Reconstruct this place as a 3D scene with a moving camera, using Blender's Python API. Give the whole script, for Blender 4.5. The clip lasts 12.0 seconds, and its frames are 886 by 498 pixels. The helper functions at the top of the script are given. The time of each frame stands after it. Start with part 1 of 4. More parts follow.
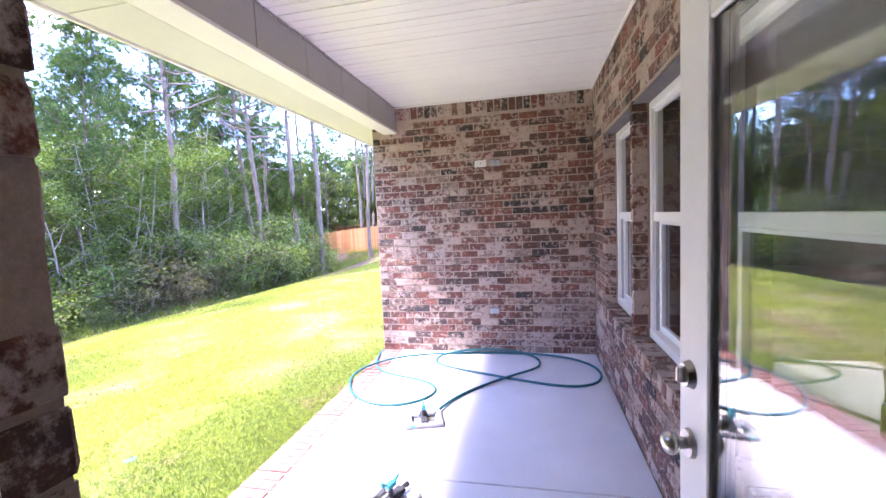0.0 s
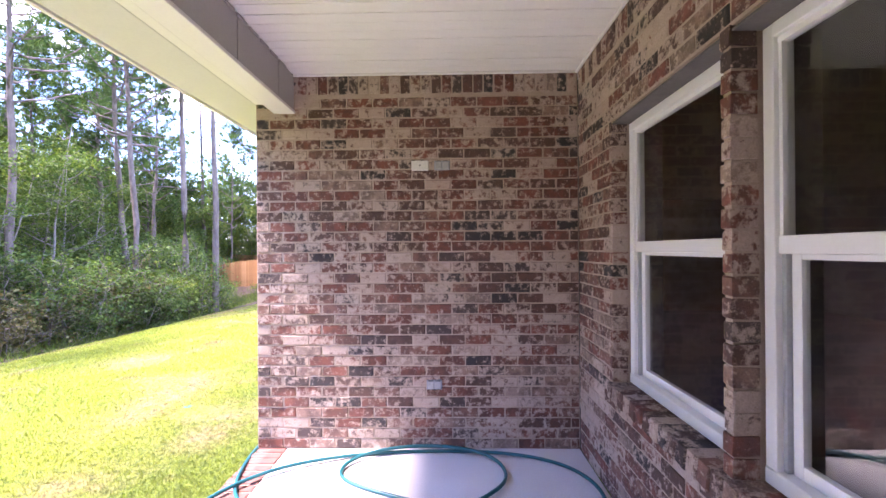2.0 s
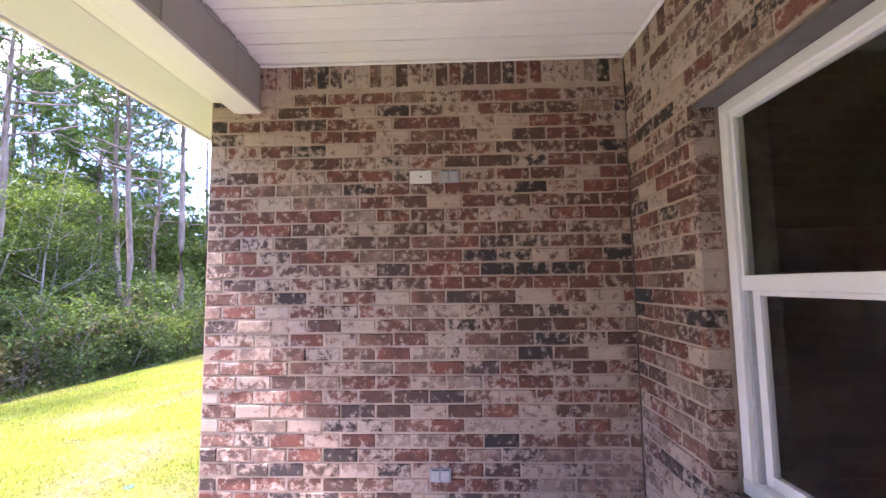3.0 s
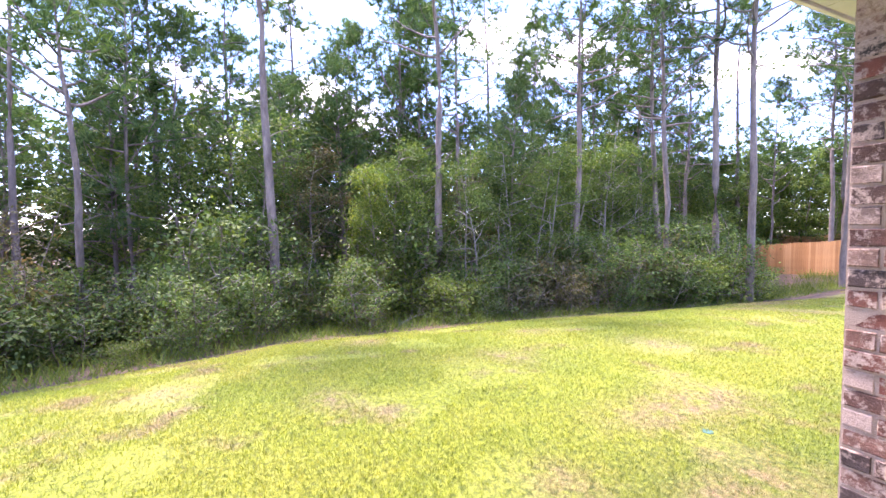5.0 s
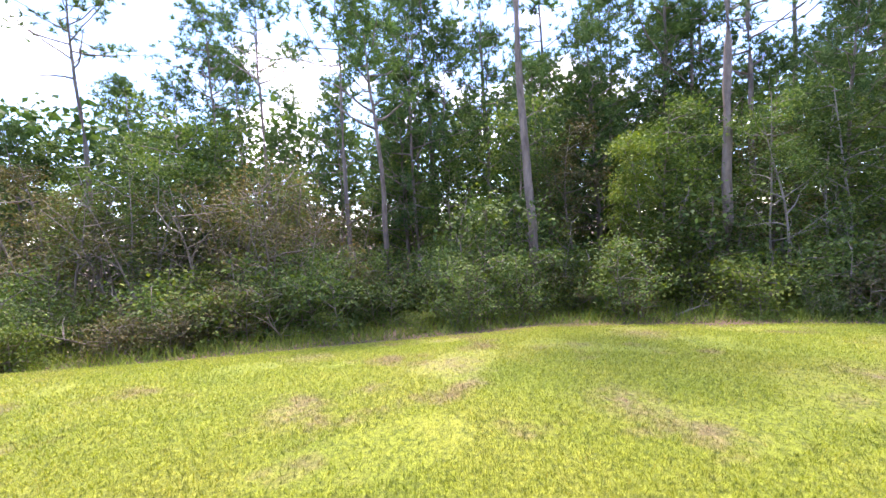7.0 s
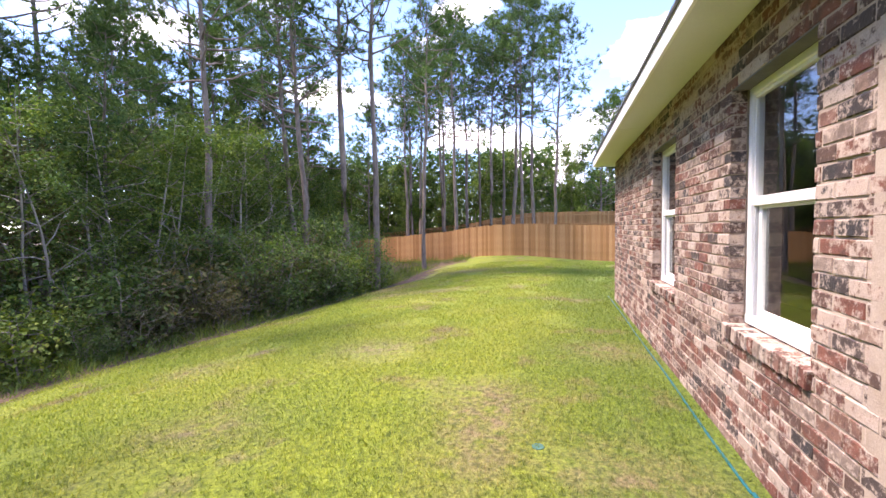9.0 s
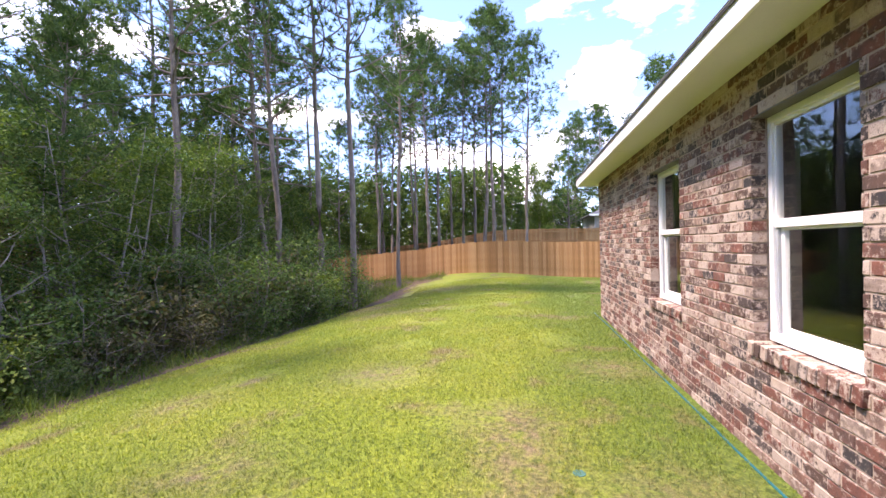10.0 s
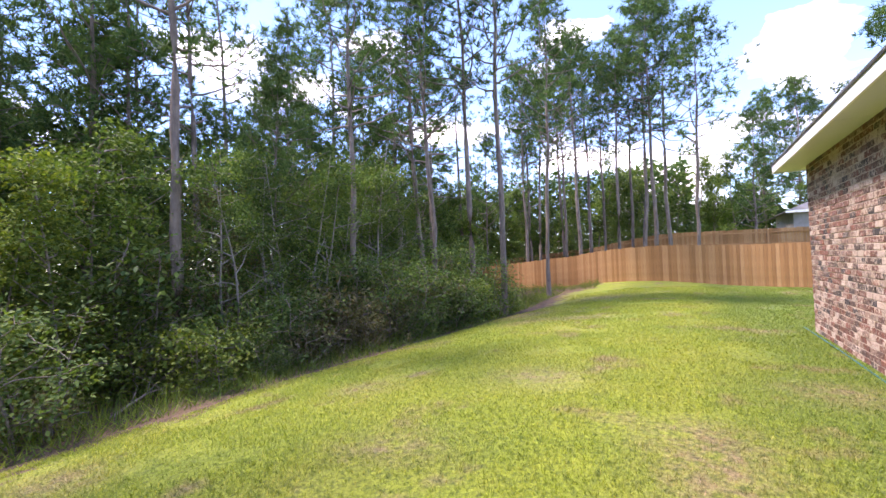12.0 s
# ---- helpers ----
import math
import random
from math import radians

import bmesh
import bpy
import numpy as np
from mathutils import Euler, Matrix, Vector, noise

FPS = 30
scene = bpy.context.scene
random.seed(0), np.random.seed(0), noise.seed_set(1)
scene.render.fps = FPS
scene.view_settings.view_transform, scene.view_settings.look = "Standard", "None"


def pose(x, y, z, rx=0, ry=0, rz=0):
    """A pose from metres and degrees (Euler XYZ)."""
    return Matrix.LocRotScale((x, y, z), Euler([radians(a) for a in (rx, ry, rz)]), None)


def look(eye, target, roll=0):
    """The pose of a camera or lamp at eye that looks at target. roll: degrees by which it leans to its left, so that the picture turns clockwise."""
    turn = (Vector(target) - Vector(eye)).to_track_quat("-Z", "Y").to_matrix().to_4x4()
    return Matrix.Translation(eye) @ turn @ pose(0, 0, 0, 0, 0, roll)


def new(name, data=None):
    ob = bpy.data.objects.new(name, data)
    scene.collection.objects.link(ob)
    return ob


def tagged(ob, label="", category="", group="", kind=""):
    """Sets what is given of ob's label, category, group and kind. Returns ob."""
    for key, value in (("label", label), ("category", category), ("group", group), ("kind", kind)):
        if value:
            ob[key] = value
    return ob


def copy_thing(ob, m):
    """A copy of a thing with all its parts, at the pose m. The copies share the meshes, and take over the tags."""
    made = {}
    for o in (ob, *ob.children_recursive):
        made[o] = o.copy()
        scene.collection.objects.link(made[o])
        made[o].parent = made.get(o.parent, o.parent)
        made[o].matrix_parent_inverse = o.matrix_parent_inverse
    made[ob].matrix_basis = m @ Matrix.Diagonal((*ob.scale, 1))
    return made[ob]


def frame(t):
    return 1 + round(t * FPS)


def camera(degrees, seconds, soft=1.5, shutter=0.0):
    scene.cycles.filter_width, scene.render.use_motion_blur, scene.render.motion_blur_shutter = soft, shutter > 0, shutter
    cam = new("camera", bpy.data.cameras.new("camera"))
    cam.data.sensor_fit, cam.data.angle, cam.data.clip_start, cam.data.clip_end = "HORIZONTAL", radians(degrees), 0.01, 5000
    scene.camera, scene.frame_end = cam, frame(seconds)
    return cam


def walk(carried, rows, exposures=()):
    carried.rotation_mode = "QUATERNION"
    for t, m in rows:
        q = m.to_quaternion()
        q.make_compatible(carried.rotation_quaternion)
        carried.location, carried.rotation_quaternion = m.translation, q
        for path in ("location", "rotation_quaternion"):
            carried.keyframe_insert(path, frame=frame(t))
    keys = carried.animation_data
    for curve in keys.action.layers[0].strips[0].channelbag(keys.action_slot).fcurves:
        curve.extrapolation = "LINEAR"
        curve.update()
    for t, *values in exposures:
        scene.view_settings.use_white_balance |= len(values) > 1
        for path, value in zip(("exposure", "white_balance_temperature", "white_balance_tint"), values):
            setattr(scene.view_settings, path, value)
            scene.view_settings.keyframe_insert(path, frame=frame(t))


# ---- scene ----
cam = camera(94.2, 12.0)
PATH = [
    (0, (0.101, -0.002, 1.619), (-0.32, 1.947, 1.462), -2.6),
    (0.5, (-0.089, 0.333, 1.659), (-0.39, 2.305, 1.52), -2.1),
    (1, (-0.167, 0.679, 1.627), (-0.374, 2.665, 1.52), -1.6),
    (1.5, (-0.181, 1.096, 1.556), (-0.304, 3.092, 1.501), -1.1),
    (2, (-0.205, 1.552, 1.545), (-0.245, 3.552, 1.549), -0.4),
    (2.5, (-0.178, 2.0, 1.549), (-0.174, 3.998, 1.652), -0.4),
    (2.7, (-0.191, 2.146, 1.57), (-0.184, 4.141, 1.718), -0.6),
    (4.3, (-0.663, 2.829, 1.503), (-1.919, 4.385, 1.528), 0.1),
    (4.5, (-0.74, 2.781, 1.52), (-2.194, 4.153, 1.479), -0.5),
    (5, (-0.854, 2.619, 1.511), (-2.691, 3.407, 1.43), -0.1),
    (5.5, (-1.015, 2.522, 1.46), (-3.01, 2.611, 1.359), -0.0),
    (6, (-1.049, 2.395, 1.439), (-2.965, 1.837, 1.309), -0.8),
    (6.5, (-1.145, 2.369, 1.423), (-2.964, 1.55, 1.276), -2.2),
    (7, (-1.436, 2.349, 1.416), (-3.401, 1.999, 1.287), -3.0),
    (7.5, (-1.689, 2.663, 1.395), (-3.551, 3.38, 1.262), -3.4),
    (9.3, (-3.059, 3.036, 1.408), (-3.502, 4.984, 1.325), -1.0),
    (9.5, (-3.155, 3.037, 1.418), (-3.582, 4.99, 1.359), -1.2),
    (10, (-3.352, 2.988, 1.453), (-3.725, 4.953, 1.437), -1.3),
    (10.5, (-3.399, 2.967, 1.463), (-3.704, 4.944, 1.464), -1.7),
    (11, (-3.372, 2.979, 1.466), (-3.625, 4.963, 1.463), -2.1),
    (11.5, (-3.398, 2.982, 1.455), (-3.785, 4.944, 1.451), -2.5),
    (11.7, (-3.443, 2.983, 1.407), (-4.011, 4.9, 1.431), -2.2),
    (11.9, (-3.478, 2.97, 1.348), (-4.335, 4.777, 1.386), -1.7),
    (12, (-3.497, 2.95, 1.328), (-4.521, 4.668, 1.381), -2.1),
]
walk(cam, [(t, look(eye, target, roll)) for t, eye, target, roll in PATH],
     ((0, 4.2, 6050, 40), (0.7, 3.8, 6200, 40), (2.7, 3.92, 6500, 41), (4.4, 3.85, 6600, 46), (5.2, 3.2, 6600, 38), (6.5, 2.92, 7000, 27), (7.5, 2.9, 7000, 28), (9.5, 2.5, 7100, 28), (12, 2.5, 7000, 28)))

# ---- world, sun, exposure ----
SUN_ELEV, SUN_AZ = radians(60.5), radians(258)    # azimuth clockwise from +y
world = bpy.data.worlds.new("world")
scene.world = world
world.use_nodes = True
wn, wl = world.node_tree.nodes, world.node_tree.links
sky = wn.new("ShaderNodeTexSky")
sky.sky_type = 'NISHITA'
sky.sun_disc = False
sky.dust_density = 0.0
sky.sun_elevation, sky.sun_rotation = SUN_ELEV, SUN_AZ
w_co = wn.new("ShaderNodeTexCoord")
w_map = wn.new("ShaderNodeMapping")
w_map.inputs["Scale"].default_value = (1.0, 1.0, 2.2)
w_map.inputs["Location"].default_value = (4.3, 2.6, 0.9)
w_n = wn.new("ShaderNodeTexNoise")
w_n.inputs["Scale"].default_value, w_n.inputs["Detail"].default_value = 3.4, 9.0
w_n.inputs["Roughness"].default_value = 0.52
w_r = wn.new("ShaderNodeValToRGB")
w_r.color_ramp.elements[0].position, w_r.color_ramp.elements[1].position = 0.53, 0.67
w_n2 = wn.new("ShaderNodeTexNoise")
w_n2.inputs["Scale"].default_value, w_n2.inputs["Detail"].default_value = 3.0, 5.0
w_c = wn.new("ShaderNodeValToRGB")
w_c.color_ramp.elements[0].position, w_c.color_ramp.elements[1].position = 0.35, 0.62
w_c.color_ramp.elements[0].color = (0.40, 0.42, 0.48, 1)
w_c.color_ramp.elements[1].color = (0.75, 0.755, 0.78, 1)
w_sky = wn.new("ShaderNodeMix")
w_sky.data_type, w_sky.blend_type = 'RGBA', 'MULTIPLY'
w_sky.inputs["Factor"].default_value = 1.0
w_sky.inputs["B"].default_value = (0.038, 0.044, 0.055, 1)
w_mix = wn.new("ShaderNodeMix")
w_mix.data_type = 'RGBA'
wl.new(w_co.outputs["Generated"], w_map.inputs["Vector"])
wl.new(w_map.outputs[0], w_n.inputs["Vector"])
wl.new(w_map.outputs[0], w_n2.inputs["Vector"])
wl.new(w_n.outputs["Fac"], w_r.inputs[0])
wl.new(w_n2.outputs["Fac"], w_c.inputs[0])
wl.new(sky.outputs[0], w_sky.inputs["A"])
wl.new(w_r.outputs[0], w_mix.inputs["Factor"])
wl.new(w_sky.outputs["Result"], w_mix.inputs["A"])
wl.new(w_c.outputs[0], w_mix.inputs["B"])
wl.new(w_mix.outputs["Result"], wn["Background"].inputs["Color"])
wn["Background"].inputs["Strength"].default_value = 2.0
sun = new("sun", bpy.data.lights.new("sun", 'SUN'))
sun.data.energy, sun.data.angle, sun.data.color = 1.6, radians(9.0), (1.0, 0.95, 0.87)
sun_dir = Vector((math.sin(SUN_AZ) * math.cos(SUN_ELEV), math.cos(SUN_AZ) * math.cos(SUN_ELEV), math.sin(SUN_ELEV)))
sun.matrix_world = look(sun_dir * 50, (0, 0, 0))

# ---- materials ----
def node_mat(name, rough=0.8, metal=0.0):
    m = bpy.data.materials.new(name)
    m.use_nodes = True
    nt = m.node_tree
    b = nt.nodes["Principled BSDF"]
    b.inputs["Roughness"].default_value, b.inputs["Metallic"].default_value = rough, metal
    return m, nt, b


def noise_tex(nt, scale, detail=4.0, rough=0.55, stretch=None):
    co = nt.nodes.new("ShaderNodeTexCoord")
    n = nt.nodes.new("ShaderNodeTexNoise")
    n.inputs["Scale"].default_value, n.inputs["Detail"].default_value, n.inputs["Roughness"].default_value = scale, detail, rough
    if stretch:
        mp = nt.nodes.new("ShaderNodeMapping")
        mp.inputs["Scale"].default_value = stretch
        nt.links.new(co.outputs["Object"], mp.inputs[0])
        nt.links.new(mp.outputs[0], n.inputs["Vector"])
    else:
        nt.links.new(co.outputs["Object"], n.inputs["Vector"])
    return n.outputs["Fac"]


def ramp(nt, fac, stops, interp='LINEAR'):
    r = nt.nodes.new("ShaderNodeValToRGB")
    r.color_ramp.interpolation = interp
    el = r.color_ramp.elements
    while len(el) < len(stops):
        el.new(0.5)
    for e, (p, c) in zip(el, stops):
        e.position, e.color = p, (*c, 1)
    nt.links.new(fac, r.inputs[0])
    return r.outputs[0]


def mixc(nt, fac, a, b, mode='MIX'):
    x = nt.nodes.new("ShaderNodeMix")
    x.data_type, x.blend_type = 'RGBA', mode
    for sock, v in (("Factor", fac), ("A", a), ("B", b)):
        if isinstance(v, (int, float)):
            x.inputs[sock].default_value = v
        elif isinstance(v, tuple):
            x.inputs[sock].default_value = (*v, 1)
        else:
            nt.links.new(v, x.inputs[sock])
    return x.outputs["Result"]


def bump(nt, b, height, strength=0.3, dist=0.01):
    n = nt.nodes.new("ShaderNodeBump")
    n.inputs["Strength"].default_value, n.inputs["Distance"].default_value = strength, dist
    nt.links.new(height, n.inputs["Height"])
    nt.links.new(n.outputs[0], b.inputs["Normal"])


def two_tone(name, c1, c2, rough=0.7, scale=3.0, fine=60.0, bumpy=0.2, metal=0.0, stretch=None, dist=0.004, low=0.78):
    """Base colour varied by a broad noise and a fine grain, with fine relief."""
    m, nt, b = node_mat(name, rough, metal)
    broad, grain = noise_tex(nt, scale, 4, 0.6, stretch), noise_tex(nt, fine, 3, 0.6, stretch)
    col = ramp(nt, broad, [(0.3, c1), (0.7, c2)])
    g = ramp(nt, grain, [(0.25, (low, low, low)), (0.75, (1, 1, 1))])
    nt.links.new(mixc(nt, 1.0, col, g, 'MULTIPLY'), b.inputs["Base Color"])
    bump(nt, b, grain, bumpy, dist)
    return m


def piece_random(nt):
    """A number from 0 to 1 for each piece, both for objects of their own and for islands of one mesh."""
    oi, geo = nt.nodes.new("ShaderNodeObjectInfo"), nt.nodes.new("ShaderNodeNewGeometry")
    s, f = nt.nodes.new("ShaderNodeMath"), nt.nodes.new("ShaderNodeMath")
    s.operation, f.operation = 'ADD', 'FRACT'
    nt.links.new(oi.outputs["Random"], s.inputs[0])
    nt.links.new(geo.outputs["Random Per Island"], s.inputs[1])
    nt.links.new(s.outputs[0], f.inputs[0])
    return f.outputs[0]


def world_pos(nt):
    return nt.nodes.new("ShaderNodeNewGeometry").outputs["Position"]


def pos_noise(nt, scale, detail=4.0, rough=0.6):
    n = nt.nodes.new("ShaderNodeTexNoise")
    n.inputs["Scale"].default_value, n.inputs["Detail"].default_value, n.inputs["Roughness"].default_value = scale, detail, rough
    nt.links.new(world_pos(nt), n.inputs["Vector"])
    return n.outputs["Fac"]


def brick_material():
    m, nt, b = node_mat("antique_brick", 0.88)
    r = piece_random(nt)

    def calc(op, a, c):
        n = nt.nodes.new("ShaderNodeMath")
        n.operation = op
        for k, x in enumerate((a, c)):
            if isinstance(x, (int, float)):
                n.inputs[k].default_value = x
            else:
                nt.links.new(x, n.inputs[k])
        return n.outputs[0]

    base = ramp(nt, r, [(0.0, (0.20, 0.070, 0.048)), (0.13, (0.155, 0.075, 0.056)), (0.24, (0.26, 0.095, 0.064)), (0.36, (0.33, 0.21, 0.16)), (0.44, (0.12, 0.066, 0.050)),
                        (0.55, (0.25, 0.125, 0.09)), (0.65, (0.040, 0.036, 0.037)), (0.75, (0.21, 0.082, 0.056)), (0.86, (0.37, 0.27, 0.215)), (0.93, (0.085, 0.060, 0.054))], 'CONSTANT')
    fired = ramp(nt, pos_noise(nt, 11, 4, 0.65), [(0.42, (0, 0, 0)), (0.60, (1, 1, 1))])
    base = mixc(nt, mixc(nt, 1.0, fired, (0.6, 0.6, 0.6), 'MULTIPLY'), base, (0.072, 0.046, 0.040))
    # old whitewash: some bricks are nearly covered, most keep a few smears, and the edges carry more than the middle
    at = nt.nodes.new("ShaderNodeAttribute")
    at.attribute_name = "brick_span"
    sep = nt.nodes.new("ShaderNodeSeparateXYZ")
    nt.links.new(at.outputs["Vector"], sep.inputs[0])
    edge_u = calc('ABSOLUTE', calc('SUBTRACT', sep.outputs["X"], 0.5), 0)
    edge_z = calc('ABSOLUTE', calc('SUBTRACT', sep.outputs["Z"], 0.5), 0)
    edge = calc('POWER', calc('MULTIPLY', calc('MAXIMUM', edge_u, edge_z), 2.0), 6.0)
    share = calc('FRACT', calc('MULTIPLY', r, 37.7), 0)
    heavy = calc('POWER', share, 3.0)
    smear = calc('ADD', calc('MULTIPLY', pos_noise(nt, 23, 6, 0.74), 1.0), calc('ADD', calc('MULTIPLY', heavy, 0.21), calc('MULTIPLY', edge, 0.045)))
    area = calc('MULTIPLY', calc('SUBTRACT', pos_noise(nt, 1.1, 3, 0.5), 0.5), 0.16)
    wash = ramp(nt, calc('ADD', smear, area), [(0.538, (0, 0, 0)), (0.645, (0.86, 0.86, 0.86))])
    base = mixc(nt, wash, base, mixc(nt, pos_noise(nt, 6, 3, 0.5), (0.50, 0.365, 0.285), (0.68, 0.555, 0.465)))
    grit = pos_noise(nt, 140, 3, 0.7)
    base = mixc(nt, 1.0, base, ramp(nt, grit, [(0.3, (0.70, 0.70, 0.70)), (0.7, (1, 1, 1))]), 'MULTIPLY')
    nt.links.new(base, b.inputs["Base Color"])
    bump(nt, b, mixc(nt, 0.5, grit, pos_noise(nt, 30, 4, 0.6)), 0.7, 0.010)
    return m


def mortar_material():
    m, nt, b = node_mat("mortar", 0.95)
    n, g = pos_noise(nt, 5, 4), pos_noise(nt, 150, 3, 0.7)
    col = ramp(nt, n, [(0.3, (0.43, 0.325, 0.25)), (0.7, (0.56, 0.445, 0.36))])
    nt.links.new(mixc(nt, 1.0, col, ramp(nt, g, [(0.3, (0.75, 0.75, 0.75)), (0.7, (1, 1, 1))]), 'MULTIPLY'), b.inputs["Base Color"])
    bump(nt, b, g, 0.6, 0.006)
    return m


def leaf_material(name, stops, through_col, amount=0.34):
    m, nt, b = node_mat(name, 0.65)
    b.inputs["Specular IOR Level"].default_value = 0.25
    r = piece_random(nt)
    col = ramp(nt, r, stops)
    tone = ramp(nt, pos_noise(nt, 0.55, 3, 0.6), [(0.3, (0.56, 0.58, 0.52)), (0.68, (1.5, 1.4, 1.18))])
    col = mixc(nt, 1.0, col, tone, 'MULTIPLY')
    nt.links.new(col, b.inputs["Base Color"])
    tr = nt.nodes.new("ShaderNodeBsdfTranslucent")
    nt.links.new(mixc(nt, 1.0, col, through_col, 'MULTIPLY'), tr.inputs[0])
    mx = nt.nodes.new("ShaderNodeMixShader")
    mx.inputs[0].default_value = amount
    out = nt.nodes["Material Output"]
    nt.links.new(b.outputs[0], mx.inputs[1])
    nt.links.new(tr.outputs[0], mx.inputs[2])
    nt.links.new(mx.outputs[0], out.inputs["Surface"])
    return m


def shifted(nt, v, add, div):
    m1, m2 = nt.nodes.new("ShaderNodeMath"), nt.nodes.new("ShaderNodeMath")
    m1.operation, m2.operation = 'ADD', 'DIVIDE'
    m1.inputs[1].default_value, m2.inputs[1].default_value = add, div
    nt.links.new(v, m1.inputs[0])
    nt.links.new(m1.outputs[0], m2.inputs[0])
    return m2.outputs[0]


def lawn_colour(nt):
    patch, dry = pos_noise(nt, 0.7, 5, 0.6), pos_noise(nt, 0.95, 5, 0.65)
    col = ramp(nt, patch, [(0.28, (0.215, 0.29, 0.024)), (0.5, (0.29, 0.345, 0.030)), (0.72, (0.335, 0.355, 0.047))])
    d = ramp(nt, dry, [(0.56, (0, 0, 0)), (0.68, (0.8, 0.8, 0.8))])
    sep = nt.nodes.new("ShaderNodeSeparateXYZ")
    nt.links.new(world_pos(nt), sep.inputs[0])
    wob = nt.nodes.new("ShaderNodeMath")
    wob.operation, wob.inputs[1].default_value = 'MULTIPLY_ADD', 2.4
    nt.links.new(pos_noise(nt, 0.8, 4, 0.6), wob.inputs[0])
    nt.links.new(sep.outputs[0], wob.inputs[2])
    # darker green towards the house: shade by the walls put into the grass colour
    house_shade = ramp(nt, shifted(nt, wob.outputs[0], 3.0, 3.0), [(0.25, (0, 0, 0)), (0.6, (0.8, 0.8, 0.8))])
    col = mixc(nt, house_shade, col, (0.15, 0.225, 0.026))
    col = mixc(nt, d, col, (0.30, 0.215, 0.12))
    at = nt.nodes.new("ShaderNodeAttribute")
    at.attribute_name = "dry"
    worn = nt.nodes.new("ShaderNodeMath")
    worn.operation = 'MULTIPLY'
    nt.links.new(at.outputs["Fac"], worn.inputs[0])
    nt.links.new(ramp(nt, pos_noise(nt, 7, 5, 0.7), [(0.35, (0.1, 0.1, 0.1)), (0.62, (1, 1, 1))]), worn.inputs[1])
    col = mixc(nt, worn.outputs[0], col, (0.33, 0.24, 0.135))
    return mixc(nt, 1.0, col, ramp(nt, pos_noise(nt, 20, 4, 0.75), [(0.36, (0.42, 0.48, 0.40)), (0.58, (1.14, 1.12, 1.08))]), 'MULTIPLY')


def ground_material():
    m, nt, b = node_mat("turf_ground", 0.95)
    g = pos_noise(nt, 45, 5, 0.75)
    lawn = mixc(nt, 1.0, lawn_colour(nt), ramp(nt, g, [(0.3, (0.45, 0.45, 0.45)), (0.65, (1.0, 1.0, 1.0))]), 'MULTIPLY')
    soil = ramp(nt, pos_noise(nt, 3.5, 5, 0.7), [(0.3, (0.045, 0.032, 0.02)), (0.6, (0.14, 0.085, 0.05)), (0.8, (0.05, 0.06, 0.02))])
    at = nt.nodes.new("ShaderNodeAttribute")
    at.attribute_name = "wood_floor"
    edge = nt.nodes.new("ShaderNodeMath")
    edge.operation = 'ADD'
    nt.links.new(at.outputs["Fac"], edge.inputs[0])
    wob = ramp(nt, pos_noise(nt, 1.6, 5, 0.65), [(0.3, (0, 0, 0)), (0.7, (0.8, 0.8, 0.8))])
    nt.links.new(wob, edge.inputs[1])
    fac = ramp(nt, edge.outputs[0], [(0.80, (0, 0, 0)), (1.0, (1, 1, 1))])
    nt.links.new(mixc(nt, fac, lawn, soil), b.inputs["Base Color"])
    bump(nt, b, g, 0.8, 0.03)
    return m


def blade_material():
    m, nt, b = node_mat("grass_blade", 0.55)
    r = piece_random(nt)
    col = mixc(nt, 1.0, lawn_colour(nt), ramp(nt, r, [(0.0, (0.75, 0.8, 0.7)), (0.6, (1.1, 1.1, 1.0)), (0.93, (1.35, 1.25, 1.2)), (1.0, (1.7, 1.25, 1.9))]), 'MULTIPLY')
    nt.links.new(col, b.inputs["Base Color"])
    tr = nt.nodes.new("ShaderNodeBsdfTranslucent")
    nt.links.new(col, tr.inputs[0])
    mx = nt.nodes.new("ShaderNodeMixShader")
    mx.inputs[0].default_value = 0.35
    nt.links.new(b.outputs[0], mx.inputs[1])
    nt.links.new(tr.outputs[0], mx.inputs[2])
    nt.links.new(mx.outputs[0], nt.nodes["Material Output"].inputs["Surface"])
    return m


def board_material(name, stops):
    m, nt, b = node_mat(name, 0.8)
    r = piece_random(nt)
    col = ramp(nt, r, stops)
    grain = noise_tex(nt, 9, 5, 0.65, (9, 9, 0.7))
    col = mixc(nt, 1.0, col, ramp(nt, grain, [(0.3, (0.62, 0.58, 0.54)), (0.7, (1.08, 1.05, 1.0))]), 'MULTIPLY')
    nt.links.new(col, b.inputs["Base Color"])
    bump(nt, b, grain, 0.4, 0.004)
    return m


def glass_material():
    m, nt, b = node_mat("window_glass", 0.0)
    b.inputs["Base Color"].default_value = (0.93, 0.97, 0.95, 1)
    b.inputs["Transmission Weight"].default_value, b.inputs["IOR"].default_value = 1.0, 1.5
    return m


BRICK, MORTAR, GLASS = brick_material(), mortar_material(), glass_material()
VINYL = two_tone("white_vinyl", (0.80, 0.80, 0.79), (0.86, 0.86, 0.85), 0.38, 2.0, 90, 0.03, low=0.96)
SOFFIT = two_tone("soffit_white", (0.80, 0.79, 0.77), (0.86, 0.85, 0.83), 0.45, 1.2, 60, 0.03, low=0.95)
# darker copy of the soffit white, with the eave's shade in its colour
EAVEDIM = two_tone("eave_white_dimmed", (0.66, 0.66, 0.66), (0.71, 0.71, 0.705), 0.5, 1.2, 60, 0.03, low=0.94)
SIDING = two_tone("beam_siding", (0.44, 0.43, 0.42), (0.50, 0.49, 0.475), 0.5, 1.5, 70, 0.06, low=0.93)
